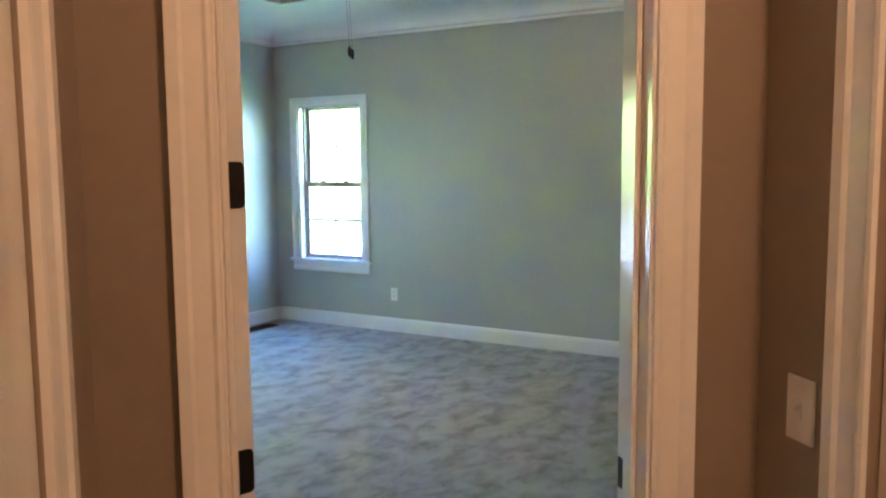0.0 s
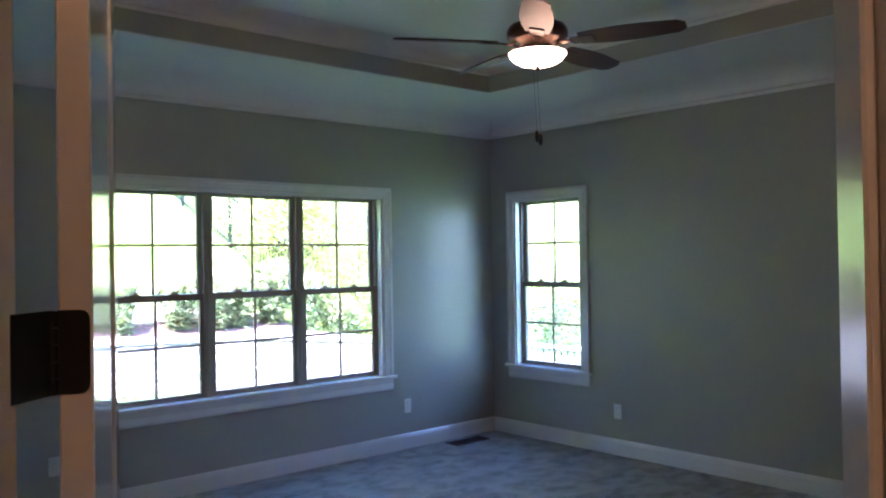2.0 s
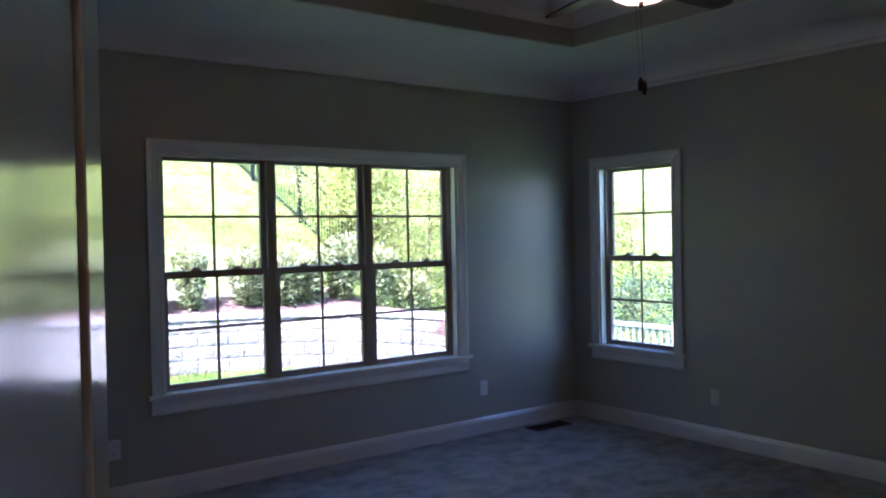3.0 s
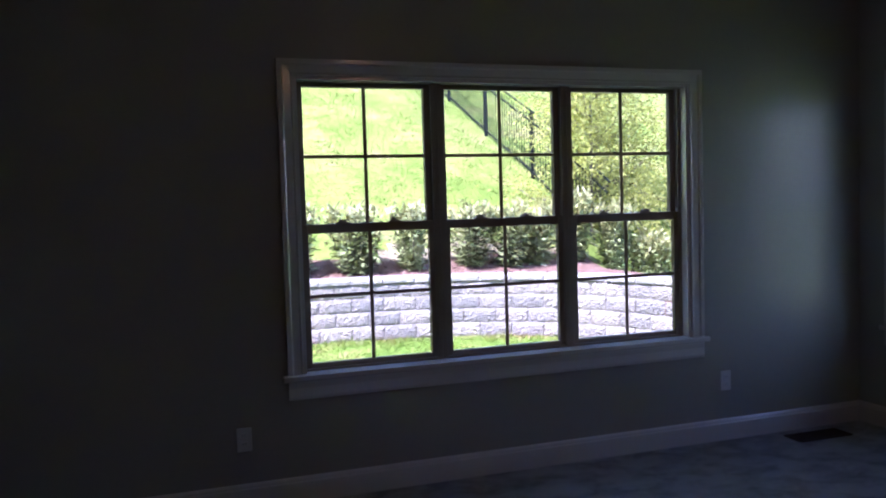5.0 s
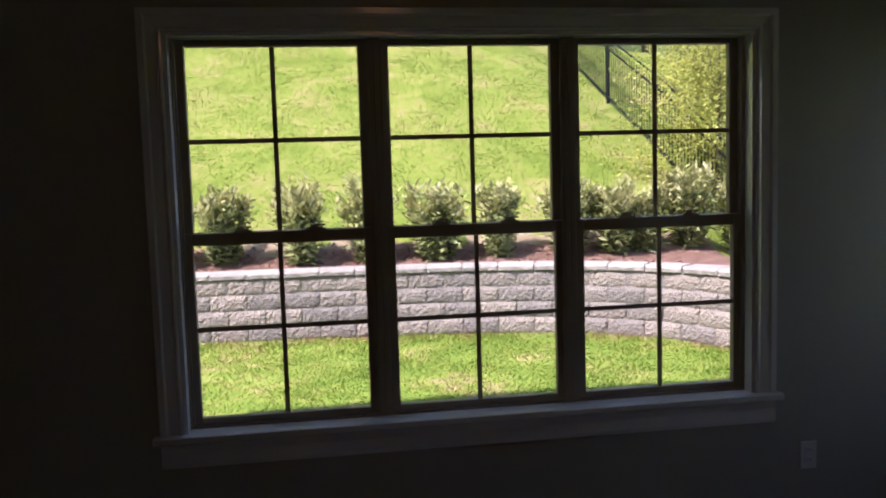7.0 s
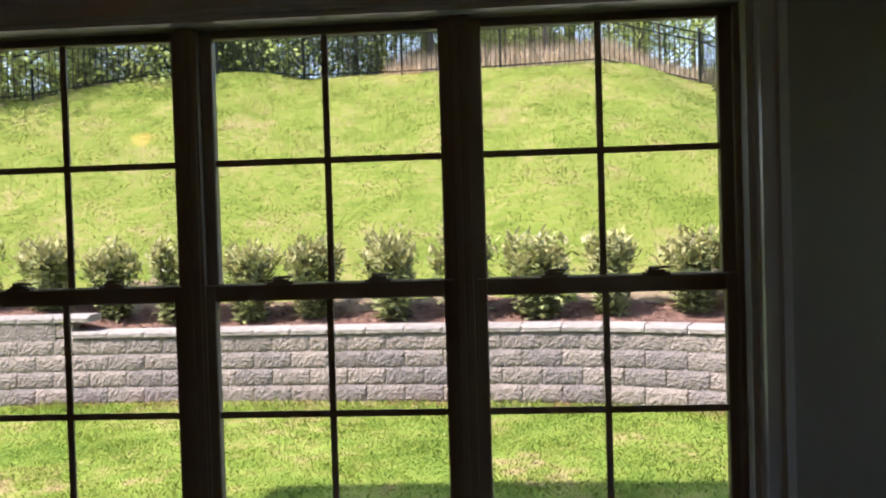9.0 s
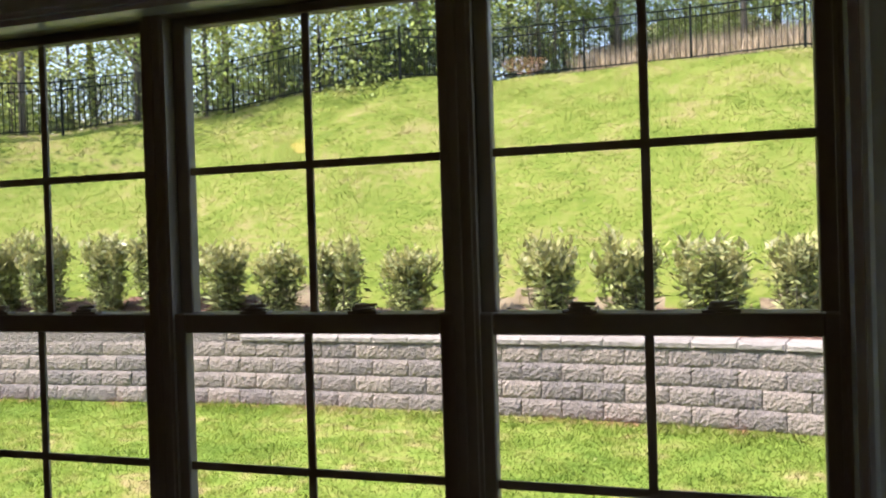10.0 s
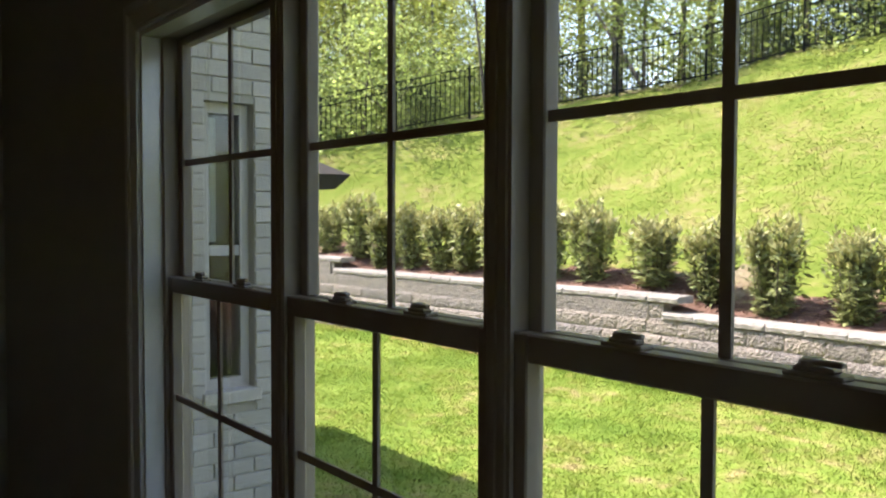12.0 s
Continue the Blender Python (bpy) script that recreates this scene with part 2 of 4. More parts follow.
# ---- building helpers ----
def box(bm, x0, x1, y0, y1, z0, z1, bevel=0.0, m=None):
    vs = bmesh.ops.create_cube(bm, size=1.0)["verts"]
    for v in vs:
        v.co = Vector((x0 + (v.co.x + 0.5) * (x1 - x0), y0 + (v.co.y + 0.5) * (y1 - y0), z0 + (v.co.z + 0.5) * (z1 - z0)))
    if bevel:
        es = list({e for v in vs for e in v.link_edges})
        r = bmesh.ops.bevel(bm, geom=es, offset=bevel, segments=1, affect="EDGES", profile=0.5)
        vs = list({v for f in r["faces"] for v in f.verts} | {v for v in vs if v.is_valid})
    if m is not None:
        for v in vs:
            v.co = m @ v.co
    return vs


def prism(bm, prof, m, length, k0=0.0, k1=0.0):
    """Sweeps the closed outline prof (u, v) along local x for length; k0, k1 slant the ends by u."""
    a = [bm.verts.new(m @ Vector((k0 * u, u, v))) for u, v in prof]
    b = [bm.verts.new(m @ Vector((length + k1 * u, u, v))) for u, v in prof]
    n = len(prof)
    for i in range(n):
        bm.faces.new((a[i], a[(i + 1) % n], b[(i + 1) % n], b[i]))
    bm.faces.new(a[::-1])
    bm.faces.new(b)


def tube(bm, pts, radii, seg=8):
    """A round limb along pts."""
    rings = []
    for i, (p, r) in enumerate(zip(pts, radii)):
        p, r = Vector(p), float(r)
        d = (Vector(pts[min(i + 1, len(pts) - 1)]) - Vector(pts[max(i - 1, 0)])).normalized()
        s = d.orthogonal().normalized()
        t = d.cross(s)
        rings.append([bm.verts.new(p + r * (math.cos(6.2832 * k / seg) * s + math.sin(6.2832 * k / seg) * t)) for k in range(seg)])
    for r0, r1 in zip(rings, rings[1:]):
        best = min(range(seg), key=lambda o: sum((r0[k].co - r1[(k + o) % seg].co).length for k in range(seg)))
        for k in range(seg):
            bm.faces.new((r0[k], r0[(k + 1) % seg], r1[(k + 1 + best) % seg], r1[(k + best) % seg]))
    bm.faces.new(rings[0][::-1])
    bm.faces.new(rings[-1])


def lathe(bm, prof, seg=32, at=(0, 0, 0)):
    """Turns (radius, z) pairs about the upright axis."""
    o = Vector(at)
    rings = [[bm.verts.new(o + Vector((r * math.cos(6.2832 * k / seg), r * math.sin(6.2832 * k / seg), z))) for k in range(seg)] for r, z in prof]
    for r0, r1 in zip(rings, rings[1:]):
        for k in range(seg):
            bm.faces.new((r0[k], r0[(k + 1) % seg], r1[(k + 1) % seg], r1[k]))
    for r in (rings[0], rings[-1]):
        bm.faces.new(r)


def mesh_of(name, bm, material, smooth=False):
    bmesh.ops.recalc_face_normals(bm, faces=bm.faces)
    me = bpy.data.meshes.new(name)
    bm.to_mesh(me)
    bm.free()
    me.materials.append(material)
    if smooth:
        me.shade_smooth()
    return me


def part(name, bm, material, parent=None, label="", smooth=False):
    ob = new(name, mesh_of(name, bm, material, smooth))
    if parent is not None:
        ob.parent = parent
    if label:
        tagged(ob, label)
    return ob


def quick(name, boxes, material, parent=None, label="", bevel=0.0, m=None):
    bm = bmesh.new()
    for bx in boxes:
        box(bm, *bx, bevel=bevel, m=m)
    return part(name, bm, material, parent, label)


def structure(name, boxes, material, label, category, m=None):
    return tagged(quick(name, boxes, material, None, "", 0.0, m), label, category, kind="structure")


def thing(name, label, category, group="", m=None, kind=""):
    ob = new(name)
    if m is not None:
        ob.matrix_world = m
    return tagged(ob, label, category, group, kind)


# ---- plan ----
W, S = -5.42, -5.50
CROWN, SOFFIT, TOP = 2.64, 2.78, 3.02
TX0, TX1, TY0, TY1 = -4.00, -1.02, -4.55, -1.02
WIN_N, WIN_E, PITCH = -2.362, -0.657, 0.7435
WZ0, WZ1 = 0.597, 2.064
NX0, NX1 = WIN_N - 1.5 * PITCH, WIN_N + 1.5 * PITCH
EY0, EY1 = WIN_E - 0.5 * PITCH, WIN_E + 0.5 * PITCH
HALL_B, ROOM_B, DOOR_A0, DOOR_A1, DOOR_H = -6.945, -6.83, -0.427, 0.305, 2.44
HALL_A0, HALL_A1, HALL_END = -0.625, 0.535, -8.75
DIAG = Matrix.Rotation(radians(-45), 4, "Z")  # local x runs along the doorway wall, local y into the room

structure("wall_north", [(W - 0.28, NX0, 0, 0.15, -0.5, 3.1), (NX1, 0.15, 0, 0.15, -0.5, 3.1), (NX0, NX1, 0, 0.15, -0.5, WZ0), (NX0, NX1, 0, 0.15, WZ1, 3.1)], M_WALL, "satin greige painted wall with a triple window", "wall")
structure("wall_east", [(0, 0.15, S - 0.2, EY0, -0.5, 3.1), (0, 0.15, EY1, 0, -0.5, 3.1), (0, 0.15, EY0, EY1, -0.5, WZ0), (0, 0.15, EY0, EY1, WZ1, 3.1)], M_WALL, "satin greige painted wall with a single window", "wall")
structure("wall_west", [(W - 0.15, W, -4.46, 0, -0.1, 3.1)], M_WALL, "plain greige painted wall", "wall")
structure("wall_south", [(-4.36, 0, S - 0.15, S, -0.1, 3.1)], M_WALL, "plain greige painted wall", "wall")
structure("wall_doorway", [(-0.86, DOOR_A0 - 0.02, HALL_B, ROOM_B, -0.1, 3.1), (DOOR_A1 + 0.02, 0.92, HALL_B, ROOM_B, -0.1, 3.1), (DOOR_A0 - 0.02, DOOR_A1 + 0.02, HALL_B, ROOM_B, DOOR_H + 0.02, 3.1)], M_HALL, "greige corner wall with the doorway, toned tan for lamplight", "wall", DIAG)
structure("floor", [(W - 0.1, 0, S - 0.1, 0, -0.12, 0.0)], M_CARPET, "grey plush carpet with brushed footmarks", "carpet")
structure("hall_floor", [(HALL_A0 - 0.1, HALL_A1 + 0.1, HALL_END, HALL_B + 0.05, -0.14, -0.004), (-2.6, 2.6, -13.0, HALL_END, -0.14, -0.004)], M_HALLFLOOR, "brown wooden hall floor", "floor", DIAG)
HL0, HL1 = -8.08, -7.285  # doorway in the other hall wall
structure("hall_wall_1", [(HALL_A0 - 0.12, HALL_A0, HL1, HALL_B, -0.1, 2.8), (HALL_A0 - 0.12, HALL_A0, HALL_END, HL0, -0.1, 2.8), (HALL_A0 - 0.12, HALL_A0, HL0, HL1, 2.44, 2.8), (HALL_A0 - 0.12, HALL_A0 - 0.06, HL0, HL1, -0.1, 2.44)], M_HALL, "greige hall wall toned tan for lamplight, with a white cased door", "wall", DIAG)
HD0, HD1 = -8.0, -7.222  # second doorway in the hall
structure("hall_wall_2", [(HALL_A1, HALL_A1 + 0.12, HD1, HALL_B, -0.1, 2.8), (HALL_A1, HALL_A1 + 0.12, HALL_END, HD0, -0.1, 2.8), (HALL_A1, HALL_A1 + 0.12, HD0, HD1, 2.44, 2.8), (HALL_A1 + 0.06, HALL_A1 + 0.12, HD0, HD1, -0.1, 2.44)], M_HALL, "greige hall wall toned tan for lamplight, beside a white cased doorway", "wall", DIAG)
structure("hall_wall_3", [(-2.6, 2.6, -13.12, -13.0, -0.1, 2.8), (-2.72, -2.6, -13.12, HALL_END, -0.1, 2.8), (2.6, 2.72, -13.12, HALL_END, -0.1, 2.8), (-2.72, HALL_A0 - 0.12, HALL_END, HALL_END + 0.12, -0.1, 2.8), (HALL_A1 + 0.12, 2.72, HALL_END, HALL_END + 0.12, -0.1, 2.8)], M_HALL, "plain greige walls of the space behind the hall, toned tan for lamplight", "wall", DIAG)
structure("hall_ceiling", [(HALL_A0 - 0.12, HALL_A1 + 0.12, HALL_END, HALL_B, 2.74, 2.86), (-2.72, 2.72, -13.12, HALL_END, 2.74, 2.86)], M_CEIL, "white hall ceiling", "ceiling", DIAG)
structure("ceiling", [(W - 0.2, TX0, S - 0.2, 0.1, SOFFIT, 3.1), (TX1, 0.1, S - 0.2, 0.1, SOFFIT, 3.1), (TX0, TX1, S - 0.2, TY0, SOFFIT, 3.1), (TX0, TX1, TY1, 0.1, SOFFIT, 3.1), (TX0 - 0.05, TX1 + 0.05, TY0 - 0.05, TY1 + 0.05, TOP, TOP + 0.1)], M_CEIL, "white tray ceiling with a raised centre", "ceiling")
RT = 0.012
riser = thing("tray_riser", "greige painted band round the tray ceiling", "ceiling band", kind="structure")
for bx in [(TX0, TX1, TY1 - RT, TY1 - 0.002, SOFFIT + 0.004, TOP - 0.004), (TX0, TX1, TY0 + 0.002, TY0 + RT, SOFFIT + 0.004, TOP - 0.004), (TX1 - RT, TX1 - 0.002, TY0 + RT, TY1 - RT, SOFFIT + 0.004, TOP - 0.004), (TX0 + 0.002, TX0 + RT, TY0 + RT, TY1 - RT, SOFFIT + 0.004, TOP - 0.004)]:
    quick("band", [bx], M_WALL, riser)


def run(origin, angle):
    """Frame of a moulding: local x along the wall, local y out of the wall, local z up."""
    return pose(*origin, 0, 0, angle)


CROWN_PROF = [(0, 0), (0.012, 0), (0.02, 0.008), (0.022, 0.022), (0.014, 0.034)] + [(0.014 + 0.24 * (1 - math.cos(math.pi * k / 24)), 0.034 + 0.106 * math.sin(math.pi * k / 24)) for k in range(1, 13)] + [(0, 0.14)]
BASE_PROF = [(0, 0), (0.016, 0), (0.016, 0.098), (0.012, 0.106), (0.012, 0.113), (0.006, 0.122), (0, 0.125)]


def moulding(name, prof, runs, material, label, category):
    ob = thing(name, label, category, kind="structure")
    for o, ang, ln, k0, k1 in runs:
        bm = bmesh.new()
        prism(bm, prof, run(o, ang), ln, k0, k1)
        part("length", bm, material, ob)
    return ob


room_runs = lambda z: [((0, 0, z), 180, -W, 1, -1), ((0, S, z), 90, -S, 1, -1), ((W, 0, z), -90, 4.38, 1, 0), ((-4.30, S, z), 0, 4.30, 0, -1)]
moulding("crown_moulding", CROWN_PROF, room_runs(CROWN), M_CEIL, "white painted crown moulding along the wall tops", "crown moulding")
moulding("baseboard", BASE_PROF, room_runs(0.0), M_TRIM, "white painted baseboard above the carpet", "baseboard")
TI = RT
moulding("tray_crown", [(u * 0.5, v * 0.85) for u, v in CROWN_PROF], [((TX1 - TI, TY1 - TI, TOP - 0.119), 180, TX1 - TX0 - 2 * TI, 1, -1), ((TX1 - TI, TY0 + TI, TOP - 0.119), 90, TY1 - TY0 - 2 * TI, 1, -1), ((TX0 + TI, TY1 - TI, TOP - 0.119), -90, TY1 - TY0 - 2 * TI, 1, -1), ((TX0 + TI, TY0 + TI, TOP - 0.119), 0, TX1 - TX0 - 2 * TI, 1, -1)], M_CEIL, "white crown moulding inside the raised ceiling", "crown moulding")

# casing profile: across (u from the opening), standing off the wall (v)
CASING = [(0, 0), (0, 0.011), (0.008, 0.013), (0.016, 0.010), (0.05, 0.014), (0.058, 0.020), (0.08, 0.021), (0.08, 0)]


def cased(parent, m, w0, w1, z0, z1, prof=CASING, name="casing", first=1.0):
    """Mitred casing up both sides and over the top. m maps (across, off the wall, up)."""
    h = z1 - z0
    up = lambda x, sgn: m @ Matrix(((0, sgn, 0, x), (0, 0, 1, 0), (1, 0, 0, z0), (0, 0, 0, 1)))
    bm = bmesh.new()
    prism(bm, [(u * first, v) for u, v in prof], up(w0, -1), h, 0, 1)
    part(name, bm, M_TRIM, parent)
    bm = bmesh.new()
    prism(bm, prof, up(w1, 1), h, 0, 1)
    part(name, bm, M_TRIM, parent)
    bm = bmesh.new()
    prism(bm, prof, m @ Matrix(((1, 0, 0, w0), (0, 0, 1, 0), (0, 1, 0, z1), (0, 0, 0, 1))), w1 - w0, -1, 1)
    part(name, bm, M_TRIM, parent)


def ring(w0, w1, z0, z1, y0, y1, side, bottom, top):
    return [(w0, w0 + side, y0, y1, z0, z1), (w1 - side, w1, y0, y1, z0, z1), (w0 + side, w1 - side, y0, y1, z0, z0 + bottom), (w0 + side, w1 - side, y0, y1, z1 - top, z1)]


def window(name, m, half, units, label):
    """A double-hung window of one or more units; local x along the wall, y outward, z up from the floor."""
    win = thing(name, label, "window", kind="structure")
    win.matrix_world = m
    I = Matrix.Identity(4)
    cased(win, Matrix(((1, 0, 0, 0), (0, -1, 0, 0), (0, 0, 1, 0), (0, 0, 0, 1))), -half, half, 0.625, WZ1)
    # stool, apron, jamb returns
    quick("window_sill", [(-half - 0.105, half + 0.105, -0.042, 0.0, 0.597, 0.625), (-half, half, 0.0, 0.062, 0.599, 0.625)], M_TRIM, win, bevel=0.004)
    bm = bmesh.new()
    prism(bm, [(0, 0), (0.014, 0.004), (0.018, 0.02), (0.014, 0.06), (0.018, 0.085), (0.018, 0.097), (0, 0.097)], Matrix(((-1, 0, 0, half + 0.08), (0, -1, 0, 0), (0, 0, 1, 0.5), (0, 0, 0, 1))), 2 * half + 0.16)
    part("apron", bm, M_TRIM, win)
    for x0, x1 in ((-half, -half + 0.016), (half - 0.016, half)):
        quick("jamb", [(x0, x1, 0.0, 0.058, 0.625, WZ1)], M_TRIM, win)
    quick("jamb", [(-half + 0.016, half - 0.016, 0.0, 0.058, WZ1 - 0.014, WZ1)], M_TRIM, win)
    quick("outer_sill", [(-half, half, 0.146, 0.19, 0.56, 0.62)], M_VINYL, win)
    for k in range(units):
        c = (k - (units - 1) / 2) * PITCH
        a0, a1 = c - PITCH / 2, c + PITCH / 2
        quick("window_frame", ring(a0, a1, 0.622, WZ1, 0.056, 0.145, 0.024, 0.014, 0.014), M_VINYL, win, bevel=0.003)
        quick("inner_stop", [(a0 + 0.024, a0 + 0.032, 0.058, 0.066, 0.64, 2.04), (a1 - 0.032, a1 - 0.024, 0.058, 0.066, 0.64, 2.04)], M_VINYL, win)
        for which, y0, z0, z1, bot, top in (("lower_sash", 0.068, 0.636, 1.349, 0.024, 0.045), ("upper_sash", 0.103, 1.305, 2.050, 0.045, 0.022)):
            w0, w1 = a0 + 0.024, a1 - 0.024
            sash = quick(which, ring(w0, w1, z0, z1, y0, y0 + 0.034, 0.034, bot, top), M_VINYL, win, bevel=0.003)
            g0, g1, b0, b1 = w0 + 0.034, w1 - 0.034, z0 + bot, z1 - top
            mid, zm, yg = (g0 + g1) / 2, {"lower_sash": 0.991, "upper_sash": 1.685}[which], y0 + 0.025
            pane = quick("pane", [(g0 - 0.004, g1 + 0.004, yg, yg + 0.004, b0 - 0.004, b1 + 0.004)], M_GLASS, sash, "clear window glass")
            pane.visible_shadow = False
            quick("muntin", [(mid - 0.009, mid + 0.009, y0 + 0.008, y0 + 0.015, b0, b1)], M_VINYL, sash)
            quick("muntin", [(g0, mid - 0.009, y0 + 0.008, y0 + 0.015, zm - 0.009, zm + 0.009)], M_VINYL, sash)
            quick("muntin", [(mid + 0.009, g1, y0 + 0.008, y0 + 0.015, zm - 0.009, zm + 0.009)], M_VINYL, sash)
            if which == "lower_sash":
                for s in (-1, 1):
                    bm = bmesh.new()
                    k0 = c + s * 0.135
                    box(bm, k0 - 0.036, k0 + 0.036, y0 + 0.003, y0 + 0.031, 1.349, 1.355, 0.002)
                    box(bm, k0 - 0.026, k0 + 0.024, y0 + 0.006, y0 + 0.028, 1.355, 1.362, 0.003)
                    lathe(bm, [(0.015, 0), (0.015, 0.006), (0.011, 0.009)], 12, (k0 - 0.006, y0 + 0.017, 1.362))
                    box(bm, k0 - 0.012, k0 + 0.034, y0 + 0.004, y0 + 0.015, 1.364, 1.371, 0.002)
                    part("sash_lock", bm, M_VINYL, sash)
    return win


window("window_1", Matrix.Translation((WIN_N, 0, 0)), 1.5 * PITCH, 3, "triple double-hung window with white casing and divided panes")
window("window_2", Matrix(((0, 1, 0, 0), (-1, 0, 0, WIN_E), (0, 0, 1, 0), (0, 0, 0, 1))), 0.5 * PITCH, 1, "single double-hung window with white casing and sill")

# ---- doorway and door ----
frame_1 = thing("doorway_trim", "white painted door jamb and casing lit warm", "door frame", kind="structure")
frame_1.matrix_world = DIAG
for a0, a1 in ((DOOR_A0 - 0.02, DOOR_A0), (DOOR_A1, DOOR_A1 + 0.02)):
    quick("jamb", [(a0, a1, HALL_B - 0.002, ROOM_B + 0.002, 0, DOOR_H)], M_TRIM, frame_1, bevel=0.002)
quick("jamb", [(DOOR_A0 - 0.02, DOOR_A1 + 0.02, HALL_B - 0.002, ROOM_B + 0.002, DOOR_H, DOOR_H + 0.02)], M_TRIM, frame_1)
for a0, a1 in ((DOOR_A0, DOOR_A0 + 0.012), (DOOR_A1 - 0.012, DOOR_A1)):
    quick("door_stop", [(a0, a1, HALL_B + 0.035, HALL_B + 0.072, 0, DOOR_H)], M_TRIM, frame_1, bevel=0.003)
quick("strike_plate", [(DOOR_A1 - 0.0025, DOOR_A1 - 0.0005, ROOM_B - 0.036, ROOM_B - 0.006, 0.885, 0.945)], M_BLACK, frame_1, "black strike plate")
cased(frame_1, Matrix(((1, 0, 0, 0), (0, -1, 0, HALL_B), (0, 0, 1, 0), (0, 0, 0, 1))), DOOR_A0 - 0.006, DOOR_A1 + 0.006, 0, DOOR_H + 0.006, first=0.84)
cased(frame_1, Matrix(((1, 0, 0, 0), (0, 1, 0, ROOM_B), (0, 0, 1, 0), (0, 0, 0, 1))), DOOR_A0 - 0.006, DOOR_A1 + 0.006, 0, DOOR_H + 0.006)

# open slab: local x along the width from the hinges, local y through the thickness
DM = pose(-5.055, -4.507, 0.012, 0, 0, 67.9)
door = thing("door_1", "white panelled door standing open into the room", "door", kind="structure")
door.matrix_world = DM
DW, DT, DH = 0.635, 0.032, 2.42
for x0, x1, z0, z1 in ((0, 0.115, 0, DH), (DW - 0.115, DW, 0, DH)):
    quick("stile", [(x0, x1, 0, DT, z0, z1)], M_DOOR, door, bevel=0.002)
for z0, z1 in ((0, 0.24), (0.95, 1.10), (DH - 0.115, DH)):
    quick("rail", [(0.115, DW - 0.115, 0.0004, DT - 0.0004, z0, z1)], M_DOOR, door)
for z0, z1 in ((0.24, 0.95), (1.10, DH - 0.115)):
    bm = bmesh.new()
    box(bm, 0.115, DW - 0.115, 0.010, DT - 0.010, z0, z1)
    box(bm, 0.150, DW - 0.150, 0.004, DT - 0.004, z0 + 0.035, z1 - 0.035, 0.006)
    part("panel", bm, M_DOOR, door)
JP = DM.inverted() @ diag(DOOR_A0, ROOM_B - 0.006)
for hz in (0.43, 0.95, 1.47, 1.99):
    bm = bmesh.new()
    leaf = [(DT, hz - 0.041), (DT, hz + 0.041)] + [(0.012 - 0.009 * math.sin(q), hz + 0.032 + 0.009 * math.cos(q)) for q in (0, 0.52, 1.05, 1.57)] + [(0.012 - 0.009 * math.cos(q), hz - 0.032 - 0.009 * math.sin(q)) for q in (0, 0.52, 1.05, 1.57)]
    prism(bm, leaf, Matrix.Translation((-0.003, 0, 0)), 0.0025)
    d = Vector((JP.x, JP.y, 0)) - Vector((-0.004, DT + 0.004, 0))
    ang = math.degrees(math.atan2(d.y, d.x))
    lm = pose(-0.004, DT + 0.004, 0, 0, 0, ang)
    box(bm, 0, d.length + 0.002, -0.0015, 0.0015, hz - 0.041, hz + 0.041, 0.0, lm)
    for k in range(5):
        lathe(bm, [(0.0065, 0), (0.0065, 0.0155)], 10, (-0.004, DT + 0.006, hz - 0.041 + k * 0.0164))
    part("hinge", bm, M_BLACK, door, "black butt hinge")

# second doorway in the hall, closed
frame_2 = thing("door_2", "closed white hall door in a white casing", "door", kind="structure")
frame_2.matrix_world = DIAG
cased(frame_2, Matrix(((0, -1, 0, HALL_A1), (1, 0, 0, 0), (0, 0, 1, 0), (0, 0, 0, 1))), HD0, HD1, 0, 2.44)
quick("slab", [(HALL_A1 + 0.02, HALL_A1 + 0.055, HD0 + 0.002, HD1 - 0.002, 0.01, 2.435)], M_TRIM, frame_2, bevel=0.002)

frame_3 = thing("door_3", "closed white hall door in a white casing", "door", kind="structure")
frame_3.matrix_world = DIAG
cased(frame_3, Matrix(((0, 1, 0, HALL_A0), (1, 0, 0, 0), (0, 0, 1, 0), (0, 0, 0, 1))), HL0, HL1, 0, 2.44)
quick("slab", [(HALL_A0 - 0.045, HALL_A0 - 0.006, HL0 + 0.002, HL1 - 0.002, 0.01, 2.435)], M_TRIM, frame_3, bevel=0.002)


def wall_plate(name, label, m, toggle=False):
    """Cover plate; local x across, y off the wall, z up from the plate's centre."""
    ob = thing(name, label, "light switch" if toggle else "power outlet", m=m)
    bm = bmesh.new()
    box(bm, -0.036, 0.036, 0, 0.006, -0.058, 0.058, 0.003)
    part("cover_plate", bm, M_PLASTIC, ob)
    if toggle:
        quick("bezel", [(-0.006, 0.006, 0.006, 0.008, -0.013, 0.013)], M_PLASTIC, ob)
        quick("toggle", [(-0.004, 0.004, 0.006, 0.018, -0.001, 0.010)], M_PLASTIC, ob, bevel=0.001)
        for z in (-0.042, 0.042):
            quick("screw", [(-0.003, 0.003, 0.006, 0.0072, z - 0.003, z + 0.003)], M_PLASTIC, ob, bevel=0.0005)
    else:
        for z in (-0.021, 0.021):
            bm = bmesh.new()
            box(bm, -0.017, 0.017, 0.006, 0.0085, z - 0.014, z + 0.014, 0.002)
            soc = part("receptacle", bm, M_PLASTIC, ob)
            for x in (-0.006, 0.006):
                quick("slot", [(x - 0.001, x + 0.001, 0.0085, 0.009, z - 0.002, z + 0.006)], M_BLACK, soc, "dark contact slot")
        quick("screw", [(-0.003, 0.003, 0.006, 0.0072, -0.003, 0.003)], M_PLASTIC, ob, bevel=0.0005)
    return ob


